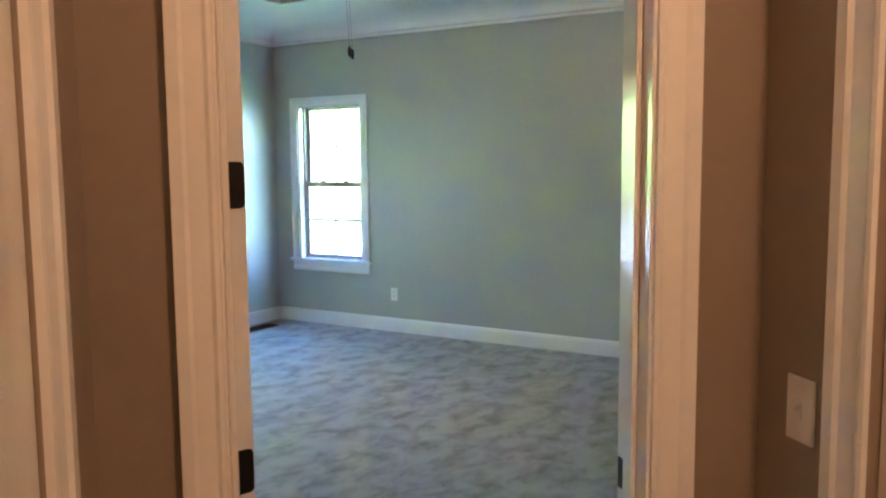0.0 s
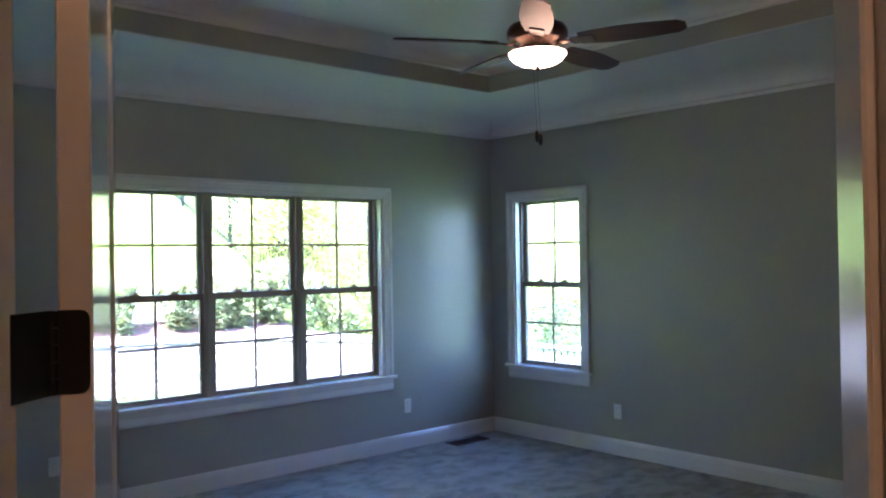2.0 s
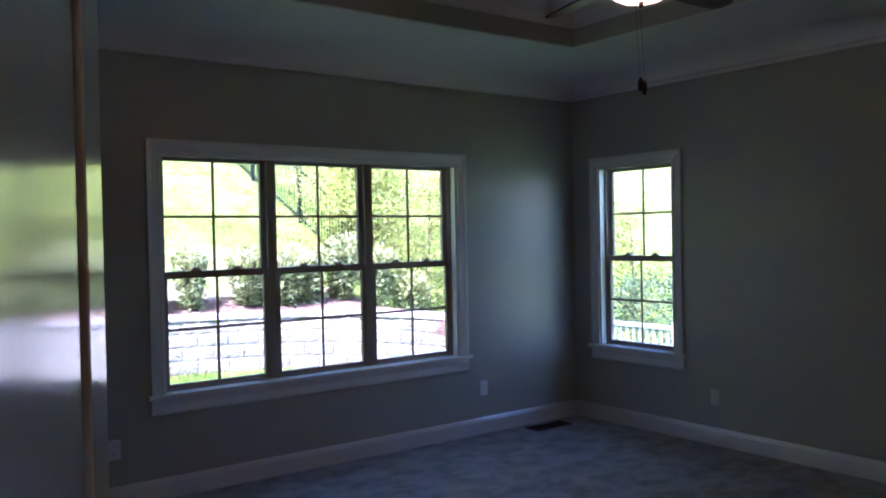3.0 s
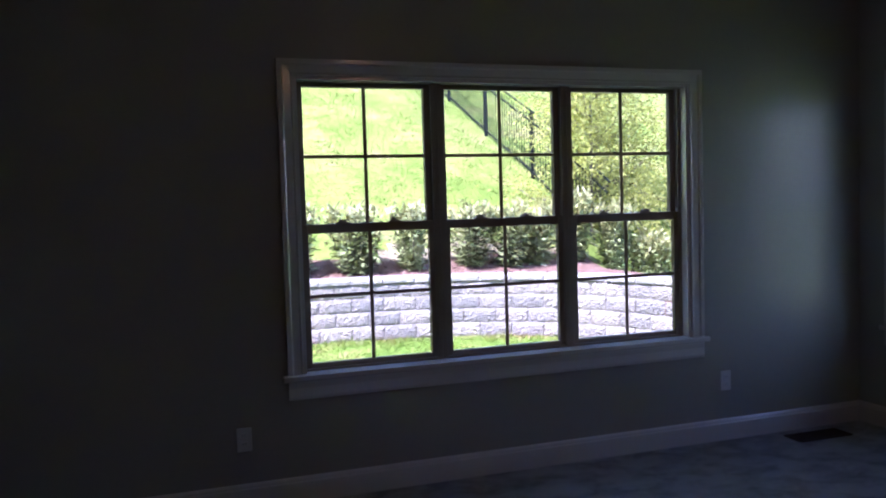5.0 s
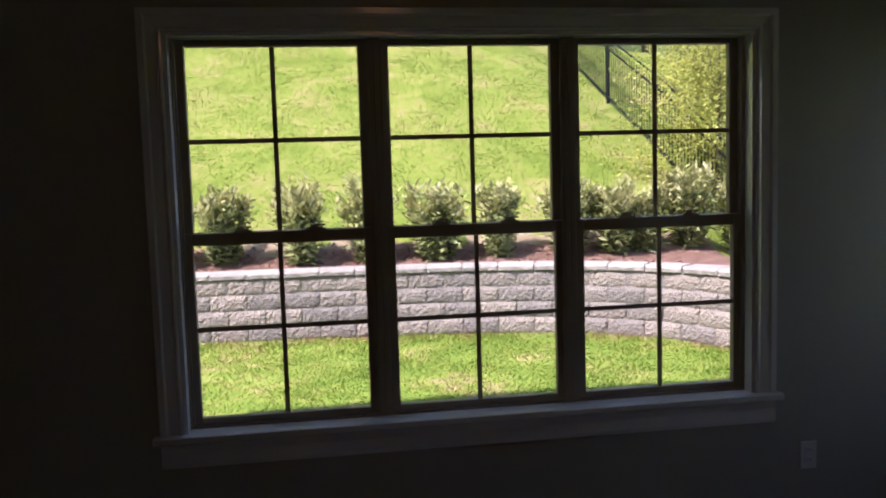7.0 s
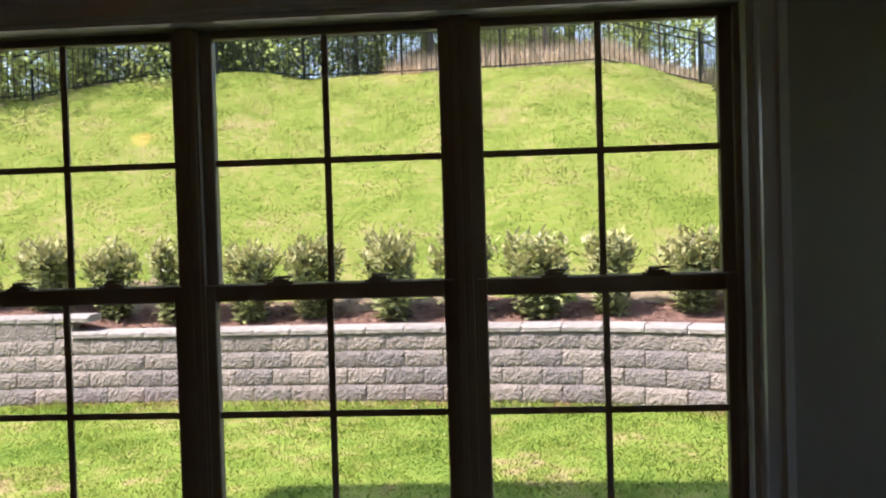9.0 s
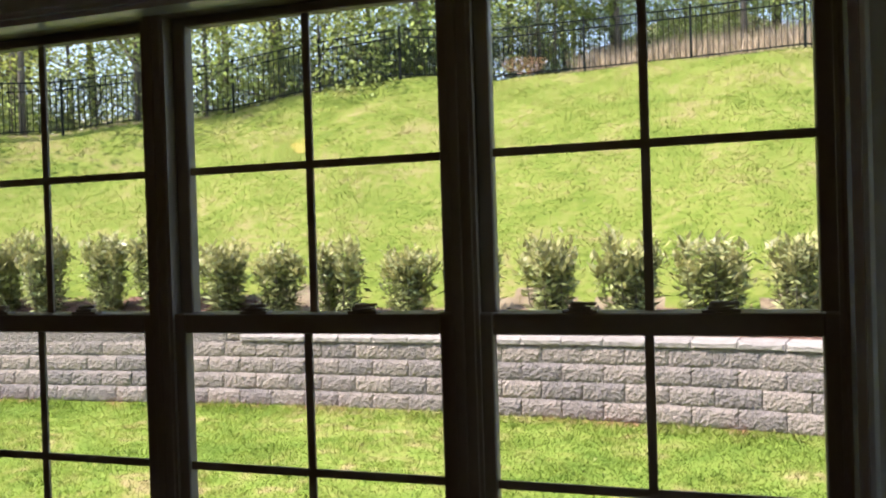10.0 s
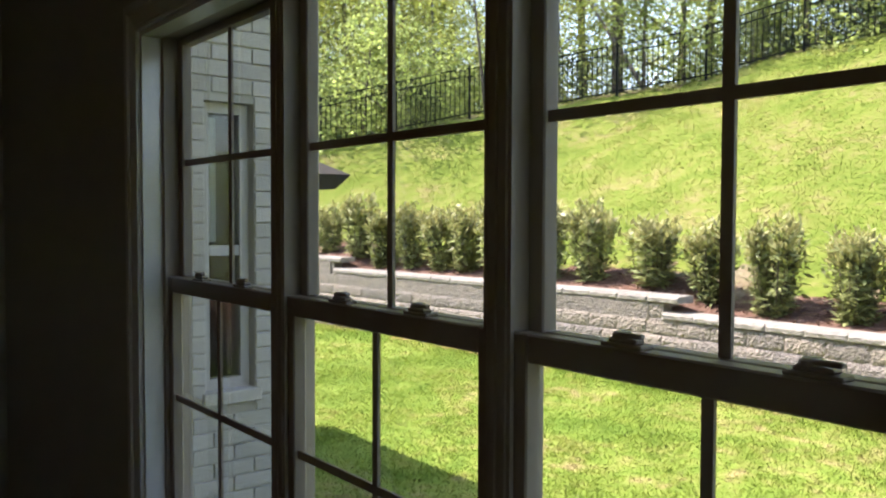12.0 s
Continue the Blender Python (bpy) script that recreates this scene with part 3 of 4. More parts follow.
wall_plate("power_outlet", "white duplex outlet low on the greige wall beside the triple window", pose(-1.013, 0, 0.35, 0, 0, 180))
wall_plate("power_outlet", "white duplex outlet low on the greige wall below the triple window", pose(-3.775, 0, 0.338, 0, 0, 180))
wall_plate("power_outlet", "white duplex outlet low on the wall by the single window", pose(0, -1.373, 0.342, 0, 0, 90))
wall_plate("light_switch", "white toggle light switch on the warm hall wall", DIAG @ pose(HALL_A1, -7.068, 1.087, 0, 0, 90), True)

# floor register
vent = thing("floor_register", "brown metal floor register set in the grey carpet", "floor vent", m=pose(-0.49, -0.17, 0.0))
quick("frame", [(-0.19, 0.19, -0.075, -0.055, 0, 0.008), (-0.19, 0.19, 0.055, 0.075, 0, 0.008), (-0.19, -0.17, -0.055, 0.055, 0, 0.008), (0.17, 0.19, -0.055, 0.055, 0, 0.008)], M_VENT_BACKING, vent, bevel=0.002)
quick("damper", [(-0.17, 0.17, -0.055, 0.055, 0.0, 0.001)], M_BLACK, vent)
for k in range(22):
    x = -0.162 + k * 0.0154
    quick("slat", [(x - 0.003, x + 0.003, -0.055, 0.055, 0.001, 0.007)], M_VENT_BACKING, vent)


# ---- ceiling fan ----
def ceiling_fan():
    fan = thing("ceiling_fan", "bronze five-blade ceiling fan with a lit glass bowl", "ceiling fan", m=pose(FAN[0], FAN[1], 0))
    for name, prof, mt, seg in (
        ("canopy", [(0.012, 2.93), (0.04, 2.935), (0.065, 2.97), (0.07, 3.019)], M_BRONZE, 28),
        ("downrod", [(0.0125, 2.65), (0.0125, 2.94)], M_BRONZE, 12),
        ("motor_housing", [(0.02, 2.675), (0.045, 2.67), (0.075, 2.645), (0.125, 2.63), (0.14, 2.605), (0.14, 2.575), (0.12, 2.555), (0.085, 2.545), (0.085, 2.53), (0.06, 2.525)], M_BRONZE, 36),
        ("switch_housing", [(0.06, 2.525), (0.055, 2.515), (0.10, 2.508), (0.115, 2.506), (0.115, 2.500), (0.05, 2.500)], M_BRONZE, 32),
        ("finial", [(0.004, 2.422), (0.012, 2.428), (0.008, 2.438), (0.018, 2.443)], M_BRONZE, 14)):
        bm = bmesh.new()
        lathe(bm, prof, seg)
        part(name, bm, mt, fan, smooth=True)
    bm = bmesh.new()
    outer = [(0.018, 2.442), (0.05, 2.445), (0.083, 2.454), (0.110, 2.469), (0.127, 2.487), (0.134, 2.503)]
    lathe(bm, outer, 40)
    bowl = part("glass_bowl", bm, M_BOWL, fan, "glowing cream frosted glass bowl", True)
    bowl.visible_shadow = False
    for k in range(5):
        ang = -66.4 + 72 * k
        m = pose(0, 0, 2.548, 0, 0, ang) @ pose(0, 0, 0, -12, 0, 0)
        bm = bmesh.new()
        outline = []
        for i in range(15):
            t = i / 14
            x = 0.20 + 0.465 * t
            w = 0.052 + 0.018 * math.sin(math.pi * min(1, t * 1.15)) + 0.004 * t
            if t > 0.93:
                w *= math.sqrt(max(0.15, 1 - ((t - 0.93) / 0.07) ** 2 * 0.8))
            outline.append((x, w))
        pts = [(x, w) for x, w in outline] + [(x, -w) for x, w in reversed(outline)]
        lo = [bm.verts.new(m @ Vector((x, y, -0.003))) for x, y in pts]
        hi = [bm.verts.new(m @ Vector((x, y, 0.003))) for x, y in pts]
        bm.faces.new(lo[::-1])
        bm.faces.new(hi)
        for i in range(len(pts)):
            j = (i + 1) % len(pts)
            bm.faces.new((lo[i], lo[j], hi[j], hi[i]))
        blade = part("blade", bm, M_BLADE, fan, "dark walnut fan blade")
        bm = bmesh.new()
        box(bm, 0.10, 0.17, -0.014, 0.014, -0.012, -0.004, 0.003, m)
        box(bm, 0.16, 0.27, -0.034, 0.034, -0.009, -0.003, 0.003, m)
        part("blade_bracket", bm, M_BRONZE, blade)
    for x, z in ((-0.012, 2.118), (0.012, 2.106)):
        bm = bmesh.new()
        tube(bm, [(x, 0.02, 2.50), (x, 0.0, z + 0.03)], [0.0008, 0.0008], 5)
        ch = part("pull_chain", bm, M_BRONZE, fan)
        bm = bmesh.new()
        lathe(bm, [(0.003, z + 0.032), (0.009, z + 0.022), (0.011, z), (0.009, z - 0.018), (0.004, z - 0.026)], 10, (x, 0, 0))
        part("fob", bm, M_BLACK, ch, "black pull fob", True)


ceiling_fan()

# hall lamp
lamp = thing("hall_ceiling_light", "warm flush ceiling light in the hall", "ceiling light", m=DIAG @ pose(0.34, -8.6, 0))
bm = bmesh.new()
lathe(bm, [(0.16, 2.739), (0.165, 2.72), (0.15, 2.705)], 28)
part("base", bm, M_BRONZE, lamp, smooth=True)
bm = bmesh.new()
lathe(bm, [(0.15, 2.705), (0.13, 2.66), (0.08, 2.63), (0.02, 2.62)], 28)
dome = part("glass_dome", bm, M_DOME, lamp, "glowing frosted glass dome", True)
dome.visible_shadow = False

# ---- outdoors ----
GZ = -0.36
WALL_PTS = [(-40, 6.2), (-22, 6.2), (-16, 6.4), (-13, 6.55), (-10, 6.75), (-7, 6.9), (-4.5, 6.85), (-2.5, 6.75), (-1, 6.55), (0, 6.2), (0.8, 5.65), (1.3, 4.9), (1.6, 4.0), (1.75, 2.8)]


def wall_curve():
    """Fine points along the retaining wall's face, with arc length."""
    p = [Vector((x, y)) for x, y in WALL_PTS]
    out = []
    for i in range(len(p) - 1):
        a, b, c, d = p[max(i - 1, 0)], p[i], p[i + 1], p[min(i + 2, len(p) - 1)]
        for k in range(24):
            t = k / 24
            out.append(0.5 * (2 * b + (c - a) * t + (2 * a - 5 * b + 4 * c - d) * t * t + (3 * b - a - 3 * c + d) * t ** 3))
    out.append(p[-1])
    s = [0.0]
    for u, v in zip(out, out[1:]):
        s.append(s[-1] + (v - u).length)
    return np.array([(v.x, v.y) for v in out]), np.array(s)


CURVE, ARC = wall_curve()


def smooth(a, b, x):
    t = np.clip((x - a) / (b - a), 0, 1)
    return t * t * (3 - 2 * t)


CAP0 = 0.46


def wall_y(x):
    return np.interp(x, CURVE[:, 0], CURVE[:, 1])


def slope_y(x):
    """Where the planting bed's front would run if the wall did not curve round at its end."""
    return np.where(x < -1.0, wall_y(x), 6.55)


FENCE_X, FENCE_Y = [-48, -19.4, -18.3, -16.5, -14.1, -10.4, -6.4, 2.85], [3.0, 6.5, 9.2, 12.3, 14.9, 16.7, 17.2, 17.6]


def fence_y(x):
    """The line of the fence along the top of the hill."""
    return np.interp(x, FENCE_X, FENCE_Y)


def hill(x, y):
    """Height behind the retaining wall: bed, then the grassy slope up to the fence and the wood."""
    d = y - slope_y(x)
    base = CAP0 - 0.05 + 0.185 * smooth(-6.2, -7.4, x) + 0.185 * smooth(-12.8, -13.8, x)
    bed = 0.26 * smooth(0.2, 1.5, d)
    west = smooth(-8, -26, x)
    rise = np.clip(d - 1.3, 0, 8.9) * (0.505 - 0.14 * west) + np.clip(d - 10.6, 0, 45) * 0.27
    east = smooth(1.0, 3.0, x) * 0.14 + smooth(3.5, 8.0, x) * 0.10
    rough = 0.05 * np.sin(x * 1.7 + y * 0.9) * np.sin(y * 1.3 - x * 0.6) * smooth(1.5, 3.0, d)
    shoulder = 0.32 * np.clip(-13.9 - x, 0, 4.7) * smooth(0.9, 2.6, d)
    wood = 0.62 * np.clip(y - fence_y(x) - 0.3, 0, 7) * (1 - smooth(-7.0, -4.5, x)) * smooth(0.9, 2.6, d)
    return base + bed + rise * (1 - east) + shoulder + rough - wood


def ground_z(x, y):
    x, y = np.asarray(x, float), np.asarray(y, float)
    low = GZ + 0.015 * np.sin(x * 0.9) * np.sin(y * 1.1)
    inside = smooth(0.12, 0.26, y - wall_y(x))
    far_e = 1 - smooth(2.0, 3.6, x) * (1 - smooth(6.5, 9.5, y))
    return low + (np.maximum(hill(x, y), low) - low) * inside * far_e


def spread(a, b, n):
    return list(np.linspace(a, b, n, endpoint=False))


def ground():
    xs = np.array(spread(-400, -60, 10) + spread(-60, -20, 27) + spread(-20, 0, 100) + spread(0, 2.4, 48) + spread(2.4, 6, 18) + spread(6, 40, 34) + spread(40, 400, 10) + [400.0])
    ds = np.array(spread(-400, -30, 8) + spread(-30, -8, 14) + spread(-8, -0.3, 25) + [-0.3, -0.17, -0.08, 0.0, 0.12, 0.16, 0.19, 0.22, 0.26, 0.35] + spread(0.5, 14, 68) + spread(14, 60, 30) + spread(60, 400, 10) + [400.0])
    X = np.repeat(xs[:, None], len(ds), 1)
    Y = wall_y(X) + ds[None, :]
    Z = ground_z(X, Y)
    verts = np.stack([X, Y, Z], -1).reshape(-1, 3)
    n = len(ds)
    faces = [(i * n + j, (i + 1) * n + j, (i + 1) * n + j + 1, i * n + j + 1) for i in range(len(xs) - 1) for j in range(n - 1)]
    me = bpy.data.meshes.new("ground")
    me.from_pydata(verts.tolist(), [], faces)
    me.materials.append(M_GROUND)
    me.materials.append(M_MULCH)
    me.materials.append(M_SOIL)
    me.materials.append(M_LAWN)
    me.materials.append(M_DRYSOIL)
    me.materials.append(M_LITTER)
    me.shade_smooth()
    dd = (0.5 * (Y[:-1, :-1] + Y[1:, 1:]) - wall_y(0.5 * (X[:-1, :-1] + X[1:, 1:]))).reshape(-1)
    xx = X[:-1, :-1].reshape(-1)
    ee = (0.5 * (Y[:-1, :-1] + Y[1:, 1:]) - slope_y(0.5 * (X[:-1, :-1] + X[1:, 1:]))).reshape(-1)
    idx = ((dd > 0.05) & (ee < 1.25 + 0.12 * np.sin(xx * 2.1)) & (xx < 2.2)).astype(np.int32)
    bare = (dd > -0.2) & (dd < 0.05) & (np.sin(xx * 1.7) + np.sin(xx * 4.3 + 1.0) > 0.1)
    idx[(ee > 1.1 + 0.12 * np.sin(xx * 2.1)) & (ee < 1.4 + 0.45 * np.sin(xx * 1.3 + 0.5) * np.sin(xx * 3.1)) & (xx > -9) & (xx < 2.6)] = 4
    yy = 0.5 * (Y[:-1, :-1] + Y[1:, 1:]).reshape(-1)
    idx[(yy > fence_y(xx) + 0.2) & (xx < 2.6)] = 5
    idx[(dd < 0.02) & (dd > -20)] = 3
    idx[bare] = 2
    me.polygons.foreach_set("material_index", idx)
    return tagged(new("ground", me), "sunlit lawn rising behind a mulched planting bed", "lawn", kind="structure")


ground()


def cards(name, centers, dirs, ups, lengths, widths, material, label, category, parent=None, kind="stuff", normals=None):
    """Many small pointed leaves or blades as one mesh: each a kite of two triangles."""
    side = np.cross(dirs, ups)
    side /= np.linalg.norm(side, axis=1, keepdims=True) + 1e-9
    L, Wd = lengths[:, None], widths[:, None]
    mid = centers + dirs * L * 0.45
    v = np.stack([centers, mid + side * Wd * 0.5, centers + dirs * L, mid - side * Wd * 0.5], 1).reshape(-1, 3)
    n = len(centers)
    me = bpy.data.meshes.new(name)
    me.vertices.add(4 * n)
    me.vertices.foreach_set("co", v.astype(np.float32).reshape(-1))
    me.loops.add(4 * n)
    me.loops.foreach_set("vertex_index", np.arange(4 * n, dtype=np.int32))
    me.polygons.add(n)
    me.polygons.foreach_set("loop_start", np.arange(0, 4 * n, 4, dtype=np.int32))
    me.update(calc_edges=True)
    if normals is not None:
        me.normals_split_custom_set_from_vertices(normals)
    me.materials.append(material)
    if name == "":
        return me
    ob = new(name, me)
    if parent is not None:
        ob.parent = parent
    return tagged(ob, label, category, kind=kind)


rng = np.random.default_rng(7)


def unit(v):
    return v / (np.linalg.norm(v, axis=1, keepdims=True) + 1e-9)


def grass(name, n, x0, x1, d0, d1, h0, h1, w0, w1, material, label, density=None, lean=0.55):
    """Upright blades strewn between two distances from the wall, on the lawn or on the slope."""
    x = rng.uniform(x0, x1, n)
    d = rng.uniform(d0, d1, n)
    y = (slope_y(x) if d0 > 1 else wall_y(x)) + d
    keep = ~((x < -4.6) & (y < 1.6)) & (y > 0.4)
    if density is not None:
        keep &= rng.random(n) < density(x, y)
    x, y = x[keep], y[keep]
    n = len(x)
    c = np.stack([x, y, ground_z(x, y) - 0.005], 1)
    di = unit(np.stack([rng.normal(0, lean, n), rng.normal(0, lean, n), np.full(n, 0.9)], 1))
    up = unit(rng.normal(0, 1.0, (n, 3)) * (1, 1, 0.3))
    lit = np.repeat(unit(rng.normal(0, 0.28, (n, 3)) + (0, 0, 1)), 4, axis=0)
    tall = 0.7 + 0.6 * patch(x * 2.6 + 1, y * 2.9 + 3)
    return cards(name, c, di, up, rng.uniform(h0, h1, n) * tall, rng.uniform(w0, w1, n), material, label, "grass", normals=lit)


patch = lambda x, y: 0.5 + 0.5 * np.sin(x * 1.9 + 1.3 * np.sin(y * 0.8)) * np.sin(y * 1.6 + 0.9 * np.sin(x * 1.1))
clump = lambda x, y: np.clip(0.35 + 0.5 * patch(x, y) + 0.6 * patch(x * 3.7 + 5 + np.sin(y * 2.3), y * 4.1 + np.sin(x * 1.7)) * patch(x * 2.3 + 1, y * 2.9 + 4), 0, 1)
thin_foot = lambda x, y: clump(x, y) * np.clip((y - slope_y(x) - 1.3) / 1.1 + 0.5 * patch(x * 2, y * 3) - 0.2, 0.05, 1)
grass("lawn_grass", 290000, -10, 2.2, -5.3, -0.02, 0.02, 0.04, 0.005, 0.009, M_LAWNBLADES, "short green lawn grass", lambda x, y: 0.45 + 0.55 * clump(x, y), 0.85)
grass("far_lawn_grass", 45000, -18, -10, -5.3, -0.02, 0.03, 0.055, 0.008, 0.014, M_LAWNBLADES, "short green lawn grass beside the house wing")
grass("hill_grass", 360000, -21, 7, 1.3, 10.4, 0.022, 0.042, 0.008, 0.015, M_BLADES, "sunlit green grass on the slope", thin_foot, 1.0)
grass("dry_grass", 9000, -21, 7, 1.3, 10.4, 0.03, 0.065, 0.008, 0.015, M_DRYBLADES, "thin straw-coloured grass on the slope", lambda x, y: (1 - patch(x, y)) ** 2, 0.9)
grass("dry_lawn_grass", 12000, -12, 2.2, -5.3, -0.6, 0.02, 0.05, 0.005, 0.01, M_DRYBLADES, "straw-coloured patches in the lawn", lambda x, y: (1 - patch(x * 1.4 + 2, y * 1.4)) ** 3, 0.9)
grass("wall_foot_straw", 5000, -6.5, 1.5, -0.32, -0.02, 0.02, 0.055, 0.005, 0.01, M_DRYBLADES, "thin dry straw and bare soil along the wall foot", lambda x, y: 0.2 + 0.8 * patch(x * 0.8, y), 0.9)
grass("wall_foot_grass", 7000, -14, 1.2, -0.5, -0.12, 0.05, 0.11, 0.006, 0.011, M_LAWNBLADES, "longer grass along the wall foot", lambda x, y: 0.15 + 0.85 * patch(x * 0.9 + 2, y))
n = 9000
x = rng.uniform(-15, 1.9, n)
d = rng.uniform(0.30, 1.3, n)
y = wall_y(x) + d
cards("mulch_chips", np.stack([x, y, ground_z(x, y) + 0.004], 1), unit(np.stack([rng.normal(0, 1, n), rng.normal(0, 1, n), rng.normal(0, 0.25, n)], 1)), unit(np.stack([rng.normal(0, .4, n), rng.normal(0, .4, n), np.ones(n)], 1)), rng.uniform(0.03, 0.09, n), rng.uniform(0.012, 0.03, n), M_CHIP, "red-brown shredded bark mulch", "mulch")


# ---- retaining wall of split-face blocks ----
def block_mesh(name, ln, h, dp, seed, material, rough=0.0055):
    """Block with a broken, uneven face; local x along the wall, y back from the face, z up."""
    r = random.Random(seed)
    bm = bmesh.new()
    nx, zs = 14, [0.0] + [(h - 0.02) * k / 5 for k in range(1, 6)] + [h]
    nz = len(zs) - 1
    g = []
    for i in range(nx + 1):
        col = []
        for k, z in enumerate(zs):
            edge = i in (0, nx) or k in (0, nz - 1)
            out = 0.019 if k == nz else r.uniform(0.0, 0.005) if edge else -r.uniform(0.0, rough * 2.6) - 0.003
            col.append(bm.verts.new((-ln / 2 + ln * i / nx + (0 if i in (0, nx) else r.uniform(-0.008, 0.008)), out, z + (0 if k in (0, nz - 1, nz) else r.uniform(-0.006, 0.006)))))
        g.append(col)
    for i in range(nx):
        for k in range(nz):
            bm.faces.new((g[i][k], g[i + 1][k], g[i + 1][k + 1], g[i][k + 1]))
    b = [bm.verts.new(c) for c in ((-ln / 2, dp, 0), (ln / 2, dp, 0), (ln / 2, dp, h), (-ln / 2, dp, h))]
    bm.faces.new([g[i][nz] for i in range(nx + 1)] + [b[2], b[3]])
    bm.faces.new([g[0][k] for k in range(nz + 1)] + [b[3], b[0]])
    bm.faces.new([g[nx][k] for k in range(nz, -1, -1)] + [b[1], b[2]])
    return mesh_of(name, bm, material)


BH, BL = 0.185, 0.425
block_meshes = [block_mesh("block", BL - 0.010, BH - 0.003, 0.26, k, M_BLOCK, 0.004) for k in range(9)]
cap_meshes = [block_mesh("cap_stone", BL - 0.006, 0.08, 0.30, 40 + k, M_CAP, 0.003) for k in range(4)]
ret = thing("retaining_wall", "grey split-face concrete block retaining wall with pale caps", "retaining wall", kind="structure")
s_lo, s_hi = float(np.interp(-15.5, CURVE[:, 0], ARC)), float(ARC[-1])
for course in range(7):
    z = GZ + course * BH
    s = s_lo + (0.5 if course % 2 else 0.0) * BL
    k = 0
    while s < s_hi - 0.1:
        px, py = np.interp(s, ARC, CURVE[:, 0]), np.interp(s, ARC, CURVE[:, 1])
        qx, qy = np.interp(s + 0.05, ARC, CURVE[:, 0]), np.interp(s + 0.05, ARC, CURVE[:, 1])
        rx, ry = np.interp(s - 0.05, ARC, CURVE[:, 0]), np.interp(s - 0.05, ARC, CURVE[:, 1])
        ang = math.degrees(math.atan2(qy - ry, qx - rx))
        top_course = 4 + (px < -6.7) + (px < -13.2)
        if course <= top_course:
            is_cap = course == top_course
            me = cap_meshes[k % 4] if is_cap else block_meshes[(k * 7 + course * 3) % 9]
            ob = new("cap_stone" if is_cap else "block", me)
            back = course * 0.018 - (0.035 if is_cap else 0.0)
            ob.parent = ret
            ob.matrix_world = pose(px, py, z, 0, 0, ang) @ pose(0, back + random.uniform(-0.004, 0.004), 0, 0, 0, random.uniform(-0.6, 0.6))
        s += BL
        k += 1
# hidden core that closes the joints
bm = bmesh.new()
step = 4
for i in range(0, len(CURVE) - step, step):
    (x0, y0), (x1, y1) = CURVE[i], CURVE[i + step]
    if x1 < -16:
        continue
    d = Vector((x1 - x0, y1 - y0))
    nrm = Vector((-d.y, d.x)).normalized()
    zt = GZ + BH * (4 + (x1 < -6.7) + (x1 < -13.2)) - 0.01
    q = [Vector((x0, y0)) + nrm * 0.06, Vector((x1, y1)) + nrm * 0.06, Vector((x1, y1)) + nrm * 0.28, Vector((x0, y0)) + nrm * 0.28]
    lo = [bm.verts.new((p.x, p.y, GZ - 0.2)) for p in q]
    hi = [bm.verts.new((p.x, p.y, zt)) for p in q]
    bm.faces.new(hi)
    for a in range(4):
        bm.faces.new((lo[a], lo[(a + 1) % 4], hi[(a + 1) % 4], hi[a]))
part("core", bm, M_BLOCK, ret)


# ---- laurel shrubs ----
def shrub_meshes(seed):
    r = np.random.default_rng(seed)
    bm = bmesh.new()
    tips = []
    for k in range(17):
        a = r.uniform(0, 6.283)
        sp = r.uniform(0.05, 0.31)
        h = r.uniform(0.66, 1.0)
        p = [(0.03 * math.cos(a), 0.03 * math.sin(a), -0.03), (sp * 0.85 * math.cos(a), sp * 0.85 * math.sin(a), h * 0.36), (sp * math.cos(a), sp * math.sin(a), h * 0.9)]
        tube(bm, p, [0.010, 0.007, 0.003], 5)
        tips.append(p)
    stems = mesh_of("stems", bm, M_BARK)
    out = []
    for top in (False, True):
        c, d, L = [], [], []
        for p in tips:
            for j in range(130 if not top else 48):
                t = r.uniform(0.05, 1.0) if not top else r.uniform(0.78, 1.04)
                q0, q1, q2 = map(np.array, p)
                q = q0 + (q1 - q0) * min(1, t * 2) if t < 0.5 else q1 + (q2 - q1) * (t - 0.5) * 2
                a = r.uniform(0, 6.283)
                el = r.uniform(-0.5, 0.7) if not top else r.uniform(0.35, 1.3)
                c.append(q + r.normal(0, 0.045, 3) * (1, 1, 0.7))
                d.append((math.cos(a) * math.cos(el), math.sin(a) * math.cos(el), math.sin(el)))
                L.append(r.uniform(0.08, 0.14))
        c, d, L = np.array(c), unit(np.array(d)), np.array(L)
        c[:, 2] = np.maximum(c[:, 2], 0.02)
        up = unit(np.array([0, 0, 1.0]) + r.normal(0, 0.35, (len(c), 3)))
        out.append(cards("", c, d, up, L, L * 0.30, M_LAUREL_TOP if top else M_LAUREL, "", ""))
    return stems, out[0], out[1]


shrub_kinds = [shrub_meshes(100 + k) for k in range(5)]


def shrub(x, y, size, wide, spin, kind, label):
    ob = thing("laurel_shrub", label, "shrub", "laurels along the planting bed", pose(x, y, float(ground_z(x, y)) - 0.01, 0, 0, spin) @ Matrix.Diagonal((wide, wide, size, 1)))
    for nm, me in zip(("stems", "leaves", "new_leaves"), shrub_kinds[kind]):
        o = new(nm, me)
        o.parent = ob
    return ob


